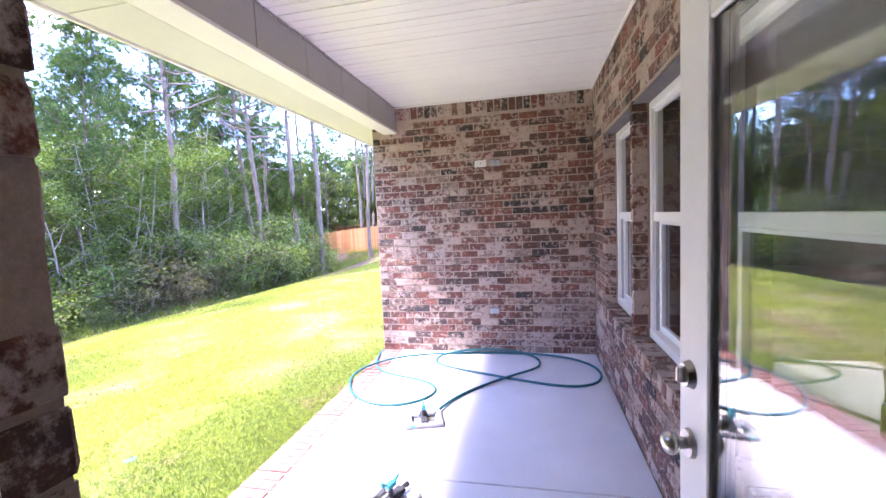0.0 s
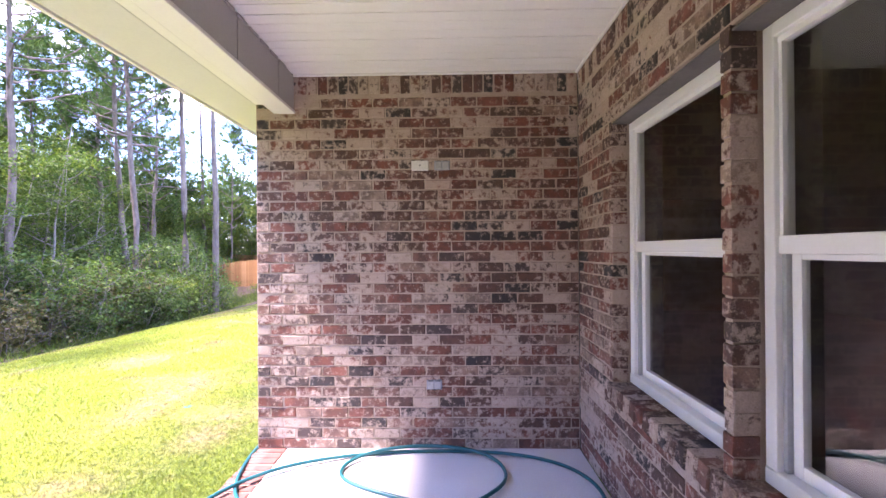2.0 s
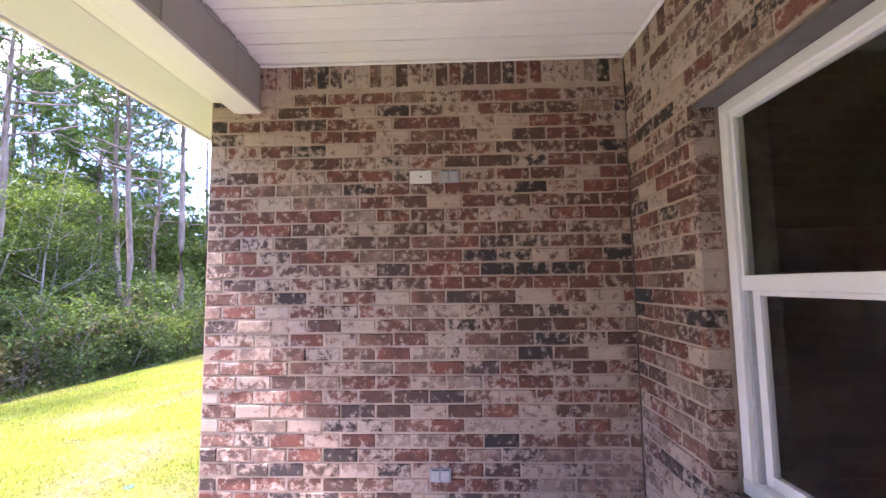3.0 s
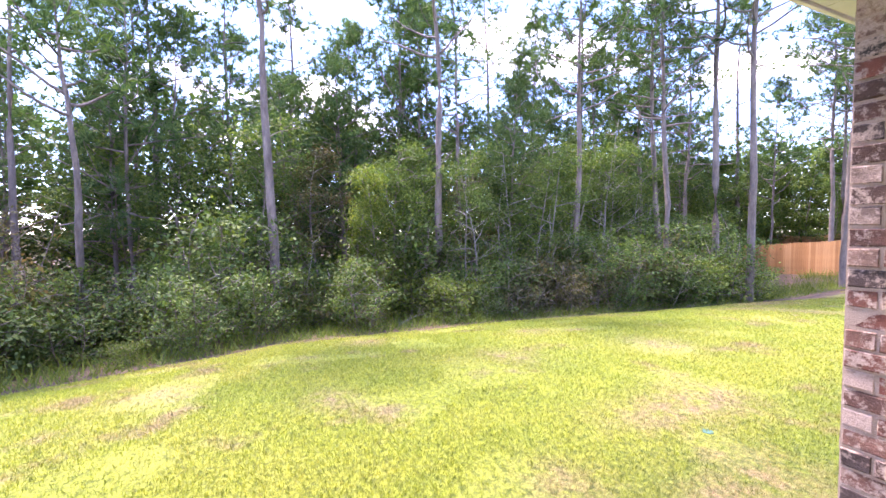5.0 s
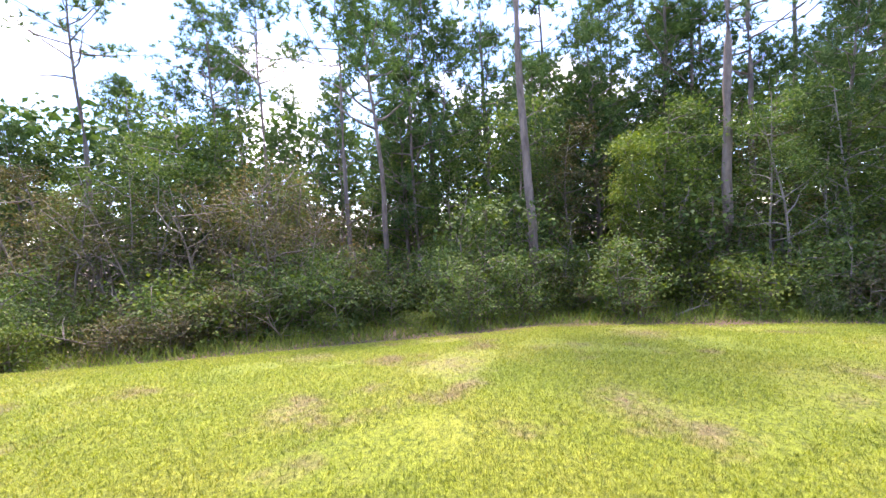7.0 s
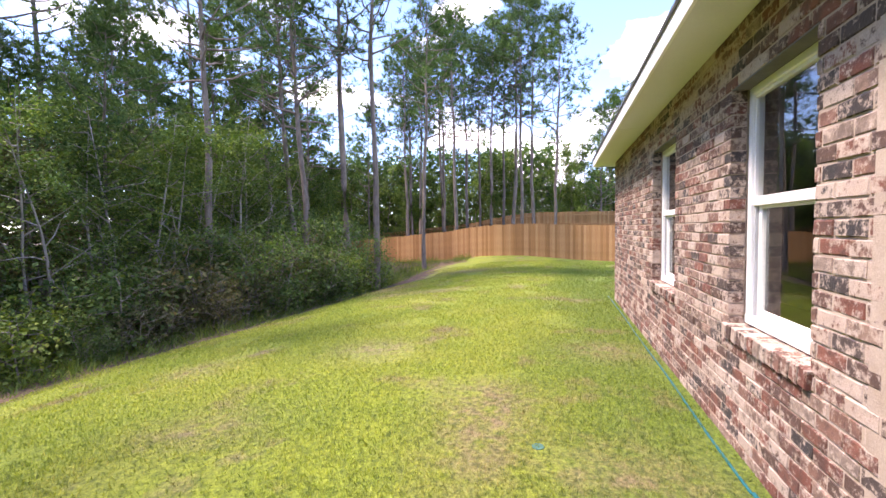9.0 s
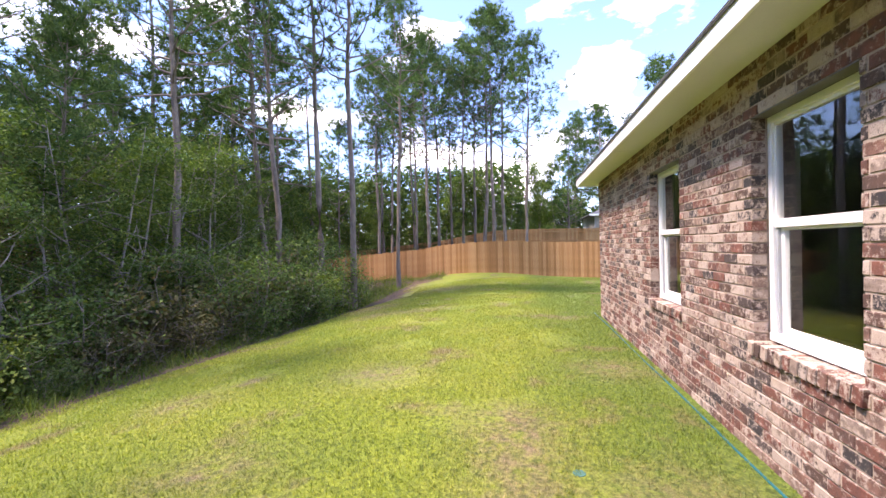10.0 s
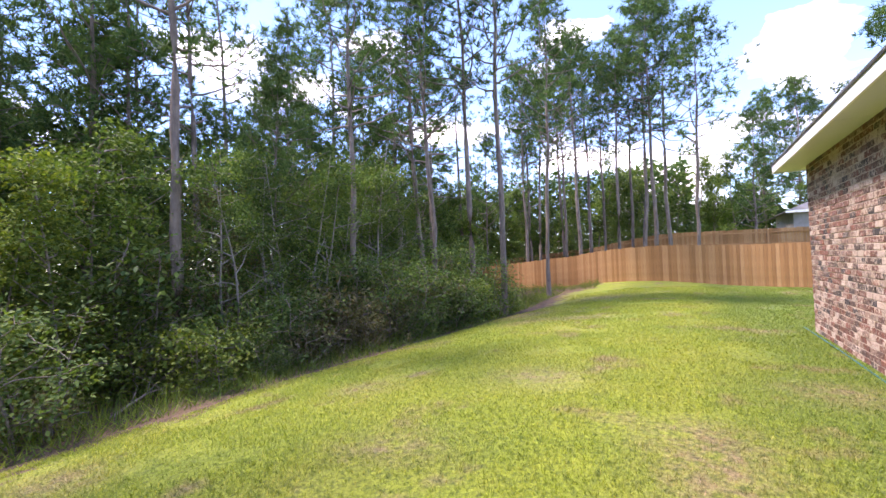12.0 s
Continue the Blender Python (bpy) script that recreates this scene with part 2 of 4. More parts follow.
TRACK = two_tone("track_grey", (0.36, 0.37, 0.38), (0.46, 0.47, 0.48), 0.45, 4, 80, 0.05)
CONC = two_tone("patio_concrete", (0.62, 0.59, 0.58), (0.74, 0.715, 0.70), 0.6, 1.1, 110, 0.25, dist=0.002)
PAVER = two_tone("edge_brick", (0.17, 0.06, 0.045), (0.30, 0.15, 0.118), 0.85, 7, 90, 0.5)
STEEL = two_tone("brushed_nickel", (0.50, 0.48, 0.45), (0.58, 0.56, 0.53), 0.28, 8, 120, 0.03, metal=1.0)
LINTEL = two_tone("painted_lintel", (0.12, 0.11, 0.11), (0.18, 0.17, 0.165), 0.6, 6, 80, 0.1)
# the gloom of the unlit rooms is put into this dark wall colour
DIMROOM = two_tone("dim_room_paint", (0.12, 0.117, 0.11), (0.15, 0.147, 0.138), 0.9, 1.0, 60, 0.05)
PAINT = two_tone("entry_paint", (0.78, 0.77, 0.74), (0.82, 0.81, 0.78), 0.9, 1.0, 60, 0.05)
INTFLOOR = two_tone("room_floor", (0.09, 0.065, 0.05), (0.14, 0.10, 0.075), 0.5, 2.0, 40, 0.05)
SHINGLE = two_tone("asphalt_shingle", (0.05, 0.05, 0.052), (0.10, 0.098, 0.095), 0.95, 8, 120, 0.8)
TEAL = two_tone("teal_hose", (0.0, 0.10, 0.12), (0.008, 0.145, 0.165), 0.42, 10, 120, 0.05)
TEALP = two_tone("teal_plastic", (0.02, 0.34, 0.40), (0.04, 0.42, 0.48), 0.35, 10, 120, 0.05)
GREYP = two_tone("grey_plastic", (0.29, 0.31, 0.34), (0.38, 0.40, 0.43), 0.5, 9, 120, 0.08)
DARKP = two_tone("dark_plastic", (0.025, 0.027, 0.03), (0.05, 0.052, 0.055), 0.5, 9, 120, 0.08)
PLATE = two_tone("plate_white", (0.78, 0.77, 0.74), (0.84, 0.83, 0.80), 0.4, 9, 120, 0.03)
LIDM = two_tone("faded_green_lid", (0.045, 0.13, 0.09), (0.07, 0.18, 0.13), 0.6, 12, 80, 0.1)
BARK = two_tone("pine_bark", (0.11, 0.088, 0.074), (0.26, 0.215, 0.185), 0.95, 4.5, 26, 1.0, stretch=(1, 1, 0.35), dist=0.03)
PALEBARK = two_tone("pale_bark", (0.18, 0.165, 0.145), (0.34, 0.315, 0.28), 0.9, 5, 30, 0.6, stretch=(1, 1, 0.4), dist=0.02)
TWIG = two_tone("dry_twig", (0.16, 0.125, 0.10), (0.30, 0.26, 0.22), 0.95, 6, 40, 0.4)
NEEDLE = leaf_material("pine_needles", [(0.0, (0.040, 0.088, 0.034)), (0.6, (0.075, 0.145, 0.048)), (1.0, (0.13, 0.20, 0.065))], (0.9, 1.0, 0.5), 0.3)
LEAF = leaf_material("oak_leaves", [(0.0, (0.050, 0.100, 0.032)), (0.6, (0.102, 0.172, 0.046)), (1.0, (0.195, 0.260, 0.070))], (1.0, 1.1, 0.5))
LEAFY = leaf_material("yellow_green_leaves", [(0.0, (0.075, 0.13, 0.026)), (0.6, (0.135, 0.195, 0.038)), (1.0, (0.22, 0.26, 0.055))], (1.0, 1.1, 0.5))
LEAFB = leaf_material("brownish_leaves", [(0.0, (0.075, 0.08, 0.035)), (0.6, (0.125, 0.135, 0.055)), (1.0, (0.21, 0.17, 0.08))], (1.0, 0.9, 0.6))
GROUND, BLADE = ground_material(), blade_material()
FENCEW = board_material("cedar_picket", [(0.0, (0.32, 0.16, 0.06)), (0.45, (0.43, 0.225, 0.088)), (1.0, (0.52, 0.305, 0.14))])

# ---- mesh helpers ----
def link_mesh(name, me, material, parent=None, label=""):
    me.materials.append(material)
    ob = new(name, me)
    ob.parent = parent
    if label:
        tagged(ob, label=label)
    return ob


def part(name, bm, material, parent, label=""):
    """Links a bmesh as one mesh object under a thing or a part."""
    me = bpy.data.meshes.new(name)
    bm.normal_update()
    bm.to_mesh(me)
    bm.free()
    return link_mesh(name, me, material, parent, label)


def thing(name, place=(0, 0, 0), label="", category="", group="", kind="", turn=0.0):
    ob = new(name)
    ob.empty_display_size = 0.2
    ob.matrix_basis = pose(*place, 0, 0, turn)
    return tagged(ob, label, category, group, kind)


def add_box(bm, x0, y0, z0, x1, y1, z1, bevel=0.0, seg=1):
    r = bmesh.ops.create_cube(bm, size=1, matrix=Matrix.Translation(((x0 + x1) / 2, (y0 + y1) / 2, (z0 + z1) / 2)) @ Matrix.Diagonal((abs(x1 - x0), abs(y1 - y0), abs(z1 - z0), 1)))
    if bevel:
        es = list({e for v in r["verts"] for e in v.link_edges})
        bmesh.ops.bevel(bm, geom=es, offset=bevel, segments=seg, affect='EDGES', profile=0.5)
    return bm


def box(x0, y0, z0, x1, y1, z1, bevel=0.0, seg=1):
    return add_box(bmesh.new(), x0, y0, z0, x1, y1, z1, bevel, seg)


def add_tube(bm, a, b, r0, r1=None, n=10, caps=True):
    a, b = Vector(a), Vector(b)
    m = Matrix.Translation((a + b) / 2) @ (b - a).to_track_quat('Z', 'Y').to_matrix().to_4x4()
    bmesh.ops.create_cone(bm, cap_ends=caps, segments=n, radius1=r0, radius2=r0 if r1 is None else r1, depth=(b - a).length, matrix=m)
    return bm


def tube(a, b, r0, r1=None, n=10):
    return add_tube(bmesh.new(), a, b, r0, r1, n)


def structure(name, bm, material, label=""):
    return tagged(part(name, bm, material, None), label, "", "", "structure")


# ---- plan ----
HX, EY, WX, CZ = 0.78, 4.75, -1.73, 2.92       # house wall, end wall, outer line of the wings, patio ceiling
WEND, CY, CX = 12.1, 0.79, -1.12               # far corner of the wing, corner block by the door
DY = 0.32                                      # outer face of the door wall
FRONT_Z = -0.45                                # foot of the walls, below the turf
SOF, EAVE = 2.615, 2.69                        # underside of the patio beam, eave soffit a step above it
PITCH, COURSE, GAP = 0.2035, 0.0805, 0.010
SOLDIER = 2.765


def brick_mesh(rng, length, height, depth=0.095):
    """One brick with its outer face towards -y, chamfered and a little uneven."""
    hl, hh, c = length / 2, height / 2, 0.005
    v = []
    for y, s in ((depth, 0.0), (c, 0.0), (0.0, c)):
        for sx, sz in ((-1, -1), (1, -1), (1, 1), (-1, 1)):
            j = lambda k: rng.uniform(-k, k)
            v.append((sx * (hl - s) + j(0.0022), y + (j(0.0025) if y < depth else 0), sz * (hh - s) + j(0.0022)))
    f = [(8, 9, 10, 11)]
    for a in (0, 4):
        for i in range(4):
            k = (i + 1) % 4
            f.append((a + i, a + k, a + 4 + k, a + 4 + i))
    me = bpy.data.meshes.new("brick")
    me.from_pydata(v, [], f)
    me.materials.append(BRICK)
    return me


rng = random.Random(7)
FULL = [brick_mesh(rng, PITCH - GAP, COURSE - GAP) for _ in range(10)]
SOLD = [brick_mesh(rng, COURSE - GAP, CZ - SOLDIER + 0.02) for _ in range(5)]
ROWL = [brick_mesh(rng, 0.069, 0.095, 0.20) for _ in range(5)]


def span_of(me):
    """Where each vertex lies across its brick, 0 to 1 along and up."""
    lo = [min(v.co[k] for v in me.vertices) for k in range(3)]
    hi = [max(v.co[k] for v in me.vertices) for k in range(3)]
    return [tuple((v.co[k] - lo[k]) / (hi[k] - lo[k]) for k in range(3)) for v in me.vertices]


def set_span(me, spans):
    me.attributes.new("brick_span", 'FLOAT_VECTOR', 'POINT').data.foreach_set("vector", [c for s in spans for c in s])


for me in FULL + SOLD + ROWL:
    set_span(me, span_of(me))


def lay(wall, m_wall, spots, near):
    """Lays bricks (u, z, scale_u, mesh) on a wall whose frame m_wall has u along x and the outer face towards -y.
    The 300 nearest to the spot near become parts, the rest one joined mesh."""
    spots = sorted(spots, key=lambda s: (s[0] - near[0]) ** 2 + (s[1] - near[1]) ** 2)
    r = random.Random(11)
    verts, faces, spans = [], [], []
    for i, (u, z, su, me) in enumerate(spots):
        m = m_wall @ pose(u, r.uniform(-0.003, 0.003), z, 0, 0, r.uniform(-0.25, 0.25)) @ Matrix.Diagonal((su, 1, 1, 1))
        if i < 300:
            ob = new("brick", me)
            ob.parent = wall
            ob.matrix_basis = m
        else:
            k = len(verts)
            verts += [m @ v.co for v in me.vertices]
            spans += span_of(me)
            faces += [tuple(k + j for j in p.vertices) for p in me.polygons]
    if verts:
        me = bpy.data.meshes.new("brickwork")
        me.from_pydata(verts, [], faces)
        set_span(me, spans)
        tagged(link_mesh("brickwork", me, BRICK, wall), kind="stuff")


def courses(u0, u1, z0, z1, holes, seed):
    """Running bond between u0 and u1, cut round the holes (u, z ranges)."""
    r, out = random.Random(seed), []
    for row in range(int((z1 - z0) / COURSE + 0.3)):
        z = z0 + (row + 0.5) * COURSE
        spans = [(u0, u1)]
        for a, b, c, d in holes:
            if c < z < d:
                spans = [p for s, e in spans for p in ((s, min(e, a)), (max(s, b), e)) if p[1] - p[0] > 0.02]
        for s, e in spans:
            first = math.floor((s - u0) / PITCH) * PITCH + u0 - (PITCH / 2 if row % 2 else 0)
            cuts = [s] + [first + k * PITCH for k in range(1, 400) if s + 0.045 < first + k * PITCH < e - 0.045] + [e]
            for a, b in zip(cuts, cuts[1:]):
                if b - a > PITCH + 0.03:
                    mid = (a + b) / 2
                    pairs = ((a, mid), (mid, b))
                else:
                    pairs = ((a, b),)
                for p, q in pairs:
                    out.append(((p + q) / 2, z, (q - p - GAP) / (PITCH - GAP), r.choice(FULL)))
    return out


def soldiers(u0, u1, z, seed):
    r, n = random.Random(seed), int((u1 - u0) / COURSE)
    step = (u1 - u0) / n
    return [(u0 + (i + 0.5) * step, z, 1.0, r.choice(SOLD)) for i in range(n)]


def core(u0, u1, z0, z1, y0, y1, holes):
    """The wall body of mortar behind the bricks, with its openings, in the wall's own frame."""
    bm = bmesh.new()
    us = sorted({u0, u1, *[h[0] - 0.012 for h in holes], *[h[1] + 0.012 for h in holes]})
    for a, b in zip(us, us[1:]):
        hs = sorted((h[2] - 0.012, h[3] + 0.012) for h in holes if h[0] - 0.02 < (a + b) / 2 < h[1] + 0.02)
        z = z0
        for c, d in hs:
            add_box(bm, a, y0, z, b, y1, c)
            z = d
        add_box(bm, a, y0, z, b, y1, z1)
    return bm


def brick_wall(name, m_wall, u0, u1, z0, z1, holes, near, soldier=False, thick=0.20, seed=1, label="", toothed=False):
    wall = part(name, core(u0, u1, z0, z1, 0.006, thick, holes), MORTAR, None)
    wall.data.transform(m_wall)
    tagged(wall, label or "weathered red and whitewashed brick wall with pale mortar", "", "", "structure")
    top = SOLDIER if soldier else z1
    spots = courses(u0, u1, z0, top, holes, seed)
    if soldier:
        spots += soldiers(u0, u1, (SOLDIER + CZ) / 2 + 0.012, seed)
    if toothed:
        r = random.Random(seed + 50)
        for i, (u, z, su, me) in enumerate(spots):
            if u - su * (PITCH - GAP) / 2 < u0 + 0.02:
                d = r.uniform(-0.004, 0.016)
                spots[i] = (u - d / 2, z, su + d / (PITCH - GAP), me)
    return wall, spots, near, m_wall


M_HOUSE = Matrix(((0, 1, 0, HX), (-1, 0, 0, 0), (0, 0, 1, 0), (0, 0, 0, 1)))      # u = -y, outer face to -x
M_WING = Matrix(((0, 1, 0, WX), (-1, 0, 0, 0), (0, 0, 1, 0), (0, 0, 0, 1)))
M_END = Matrix.Translation((0, EY, 0))                                            # u = x, outer face to -y
M_BACK = Matrix(((-1, 0, 0, 0), (0, -1, 0, CY), (0, 0, 1, 0), (0, 0, 0, 1)))       # u = -x, outer face to +y

WIN_Z = (0.73, 2.315)
WIN_Y = [(3.075, 4.09), (2.015, 3.013), (0.96, 1.953)]
WING_Z = (0.73, 2.315)
WING_Y = [(5.33, 6.29), (7.66, 8.655)]
sill_h = 0.10
house_holes = [(-b, -a, WIN_Z[0] - sill_h, WIN_Z[1]) for a, b in WIN_Y]
wing_holes = [(-b, -a, WING_Z[0] - sill_h, WING_Z[1]) for a, b in WING_Y]
walls = [
    brick_wall("wall_end", M_END, WX, HX, 0.0, CZ + 0.01, [], (-0.5, 1.5), True, seed=1),
    brick_wall("wall_house", M_HOUSE, -EY, -DY, 0.0, CZ + 0.01, house_holes, (-3.6, 1.4), True, seed=2),
    brick_wall("wall_wing", M_WING, -WEND, -EY - 0.005, FRONT_Z + 0.02, EAVE + 0.06, wing_holes, (-6.2, 1.2), False, seed=3),
    brick_wall("wall_corner_block", M_BACK, -CX, -WX, FRONT_Z, EAVE + 0.05, [], (1.6, 1.0), False, 0.5, 4),
    brick_wall("wall_door_left", Matrix(((-1, 0, 0, 0), (0, -1, 0, DY), (0, 0, 1, 0), (0, 0, 0, 1))), 0.37, -CX + 0.02, 0.0, CZ, [], (0.4, 1.5), False, 0.22, 5, toothed=True),
    brick_wall("wall_door_right", Matrix(((-1, 0, 0, 0), (0, -1, 0, DY), (0, 0, 1, 0), (0, 0, 0, 1))), -HX, -0.60, 0.0, CZ, [], (-0.7, 1.5), False, 0.22, 6),
    brick_wall("wall_left_wing", M_WING, -CY + 0.004, 9.0, FRONT_Z, EAVE + 0.05, [], (-0.9, 1.0), False, seed=7),
]
structure("wall_door_head", box(-0.37, 0.10, 2.20, 0.60, DY - 0.005, CZ), MORTAR, "brick band over the patio door")
structure("wall_under_end", box(WX + 0.01, EY + 0.012, FRONT_Z, HX, EY + 0.2, -0.002), MORTAR, "foot of the brick end wall")
structure("wall_wing_far", box(WX + 0.011, WEND - 0.2, FRONT_Z, 9.0, WEND - 0.003, EAVE + 0.05), MORTAR, "far end wall of the house")
structure("wall_house_rear", box(8.8, -9.0, FRONT_Z, 9.0, WEND - 0.2, SOF + 0.3), DIMROOM, "rear wall of the house")
structure("wall_house_side", box(WX + 0.22, -9.2, FRONT_Z, 9.0, -9.0, SOF + 0.3), PAINT, "side wall of the house")

# rooms behind the windows and the door, the window rooms dimmed by their wall colour
structure("room_floor", box(WX + 0.21, -8.99, -0.18, 8.79, 0.028, 0.10), INTFLOOR, "wooden floor of the room")
structure("room_floor_rear", box(HX + 0.21, 0.10, -0.18, 8.79, WEND - 0.21, -0.004), INTFLOOR, "wooden floor of the rear rooms")
structure("room_floor_wing", box(WX + 0.21, EY + 0.21, -0.18, HX + 0.20, WEND - 0.21, -0.004), INTFLOOR, "wooden floor of the wing room")
structure("room_ceiling", box(HX + 0.21, 0.10, 2.74, 8.79, WEND - 0.21, 2.80), DIMROOM, "painted ceiling of the rooms")
structure("room_ceiling_wing", box(WX + 0.21, EY + 0.21, 2.74, HX + 0.205, WEND - 0.21, 2.80), DIMROOM, "painted ceiling of the wing room")
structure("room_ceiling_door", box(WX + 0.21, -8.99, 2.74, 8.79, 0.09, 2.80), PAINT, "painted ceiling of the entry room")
structure("wall_inner", box(3.9, 0.12, 0.0, 4.0, EY + 0.1, 2.74), DIMROOM, "painted inner partition wall")
structure("wall_inner_wing", box(HX + 0.25, EY + 0.15, 0.0, HX + 0.35, WEND - 0.21, 2.74), DIMROOM, "painted inner partition wall")
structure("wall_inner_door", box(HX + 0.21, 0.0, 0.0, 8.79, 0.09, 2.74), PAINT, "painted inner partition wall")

# ---- roof, eaves, beam, ceiling ----
EX = -2.11
bm = bmesh.new()
rz = lambda x: EAVE + 0.165 + (x - EX) * 0.5
for (x0, x1, y0, y1) in ((EX - 0.03, 4.0, -9.5, WEND + 0.45),):
    vs = [bm.verts.new(p) for p in ((x0, y0, rz(x0)), (x1, y0 + 4, rz(x1)), (x1, y1 - 4, rz(x1)), (x0, y1, rz(x0)), (9.4, y0, rz(x0)), (9.4, y1, rz(x0)))]
    fs = [bm.faces.new((vs[0], vs[1], vs[2], vs[3])), bm.faces.new((vs[1], vs[4], vs[5], vs[2])), bm.faces.new((vs[0], vs[4], vs[1])), bm.faces.new((vs[3], vs[2], vs[5]))]
bmesh.ops.recalc_face_normals(bm, faces=bm.faces)
bmesh.ops.solidify(bm, geom=list(bm.faces), thickness=0.03)
structure("roof", bm, SHINGLE, "dark grey asphalt shingle hip roof")
fas = structure("fascia", box(EX - 0.012, -9.4, EAVE - 0.015, EX + 0.012, WEND + 0.4, EAVE + 0.135, 0.003), VINYL, "white metal fascia along the eave")
part("drip_edge", box(EX - 0.028, -9.4, EAVE + 0.137, EX + 0.02, WEND + 0.4, EAVE + 0.157, 0.003), TRACK, fas, "grey metal drip edge")
structure("fascia_end", box(EX + 0.014, WEND + 0.376, EAVE - 0.015, 9.3, WEND + 0.4, EAVE + 0.135), VINYL, "white metal fascia at the gable end")
bm = bmesh.new()
for a in np.arange(-9.3, WEND + 0.3, 3.66):
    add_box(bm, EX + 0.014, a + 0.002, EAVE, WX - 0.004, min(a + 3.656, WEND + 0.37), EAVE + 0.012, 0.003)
structure("eave_soffit", bm, EAVEDIM, "white vented soffit panels under the eave")
structure("eave_soffit_end", box(WX, WEND + 0.004, EAVE, 9.2, WEND + 0.37, EAVE + 0.012), SOFFIT, "white soffit panel at the far end")

BX = -1.43
beam = structure("beam", box(WX + 0.02, CY + 0.012, EAVE + 0.026, BX - 0.016, EY - 0.002, CZ + 0.06), SIDING, "boxed patio beam clad in grey and white panels")
n = 14
for i in range(n):
    a, b = CY + 0.014 + (EY - CY - 0.02) / n * i, CY + 0.014 + (EY - CY - 0.02) / n * (i + 1)
    part("panel", box(BX - 0.014, a + 0.0015, SOF + 0.012, BX + (0.004 if i % 2 else 0.0), b - 0.0015, CZ - 0.012, 0.002), SIDING, beam)
part("soffit_board", box(WX - 0.002, CY + 0.012, EAVE + 0.001, BX - 0.156, EY - 0.003, EAVE + 0.024, 0.003), SOFFIT, beam)
part("side_board", box(BX - 0.154, CY + 0.012, SOF + 0.004, BX - 0.139, EY - 0.003, EAVE + 0.05, 0.002), SOFFIT, beam)
part("soffit_board", box(BX - 0.137, CY + 0.012, SOF + 0.001, BX + 0.012, EY - 0.003, SOF + 0.026, 0.003), SOFFIT, beam)
for i in range(26):
    a = CY + 0.05 + i * 0.145
    part("clip", box(BX + 0.002, a, CZ - 0.024, BX + 0.014, a + 0.11, CZ - 0.006, 0.002), SIDING, beam)

bm = bmesh.new()
k = 0
y = DY
while y < EY - 0.01:
    b = min(y + 0.1, EY)
    g = 0.004 if k % 3 else 0.010
    add_box(bm, BX, y + g, CZ, HX, b, CZ + 0.014 - 0.002 * (k % 3 == 1), 0.002)
    y, k = b, k + 1
add_box(bm, WX, DY, CZ + 0.014, HX + 0.2, EY + 0.2, CZ + 0.05)
structure("ceiling", bm, SOFFIT, "white vinyl bead panels of the patio ceiling")
structure("trim_house", box(HX - 0.022, DY, CZ - 0.02, HX - 0.002, EY - 0.002, CZ - 0.001, 0.004), SOFFIT, "white trim along the ceiling")
structure("trim_end", box(BX, EY - 0.022, CZ - 0.018, HX - 0.024, EY - 0.004, CZ - 0.001, 0.004), SOFFIT, "white trim along the ceiling")
lamp = thing("ceiling_light", (-0.30, 1.72, CZ), "small round recessed patio ceiling light, switched off", "light")
part("trim_ring", tube((0, 0, -0.012), (0, 0, 0), 0.085, 0.09, 28), VINYL, lamp)
part("lens", tube((0, 0, -0.017), (0, 0, -0.012), 0.06, 0.065, 28), PLATE, lamp)

# ---- patio floor ----
fl = structure("floor", bm := box(-1.495, DY - 0.25, -0.25, HX, 2.347, 0.0, 0.004), CONC, "pale broom-finished concrete patio slab")
part("slab", box(-1.495, 2.357, -0.25, HX, EY + 0.01, 0.0, 0.004), CONC, fl)
part("joint_bed", box(-1.495, 2.340, -0.25, HX, 2.364, -0.008), MORTAR, fl)
edge = structure("patio_edge", box(WX + 0.006, CY + 0.01, -0.5, -1.50, EY - 0.002, -0.008), MORTAR, "red brick border along the patio slab")
r = random.Random(5)
EDGE = [brick_mesh(r, 0.071, 0.225, 0.09) for _ in range(5)]
for me in EDGE:
    me.materials[0] = PAVER
count = 46
for i in range(count):
    ob = new("edge_brick", r.choice(EDGE))
    ob.parent = edge
    ob.matrix_basis = Matrix.Translation(((WX - 1.50) / 2, CY + 0.06 + i * (EY - CY - 0.08) / (count - 1), r.uniform(-0.002, 0.002))) @ Matrix(((0, 0, 1, 0), (1, 0, 0, 0), (0, -1, 0, 0), (0, 0, 0, 1))) @ pose(0, 0, 0, 0, 0, r.uniform(-0.6, 0.6))


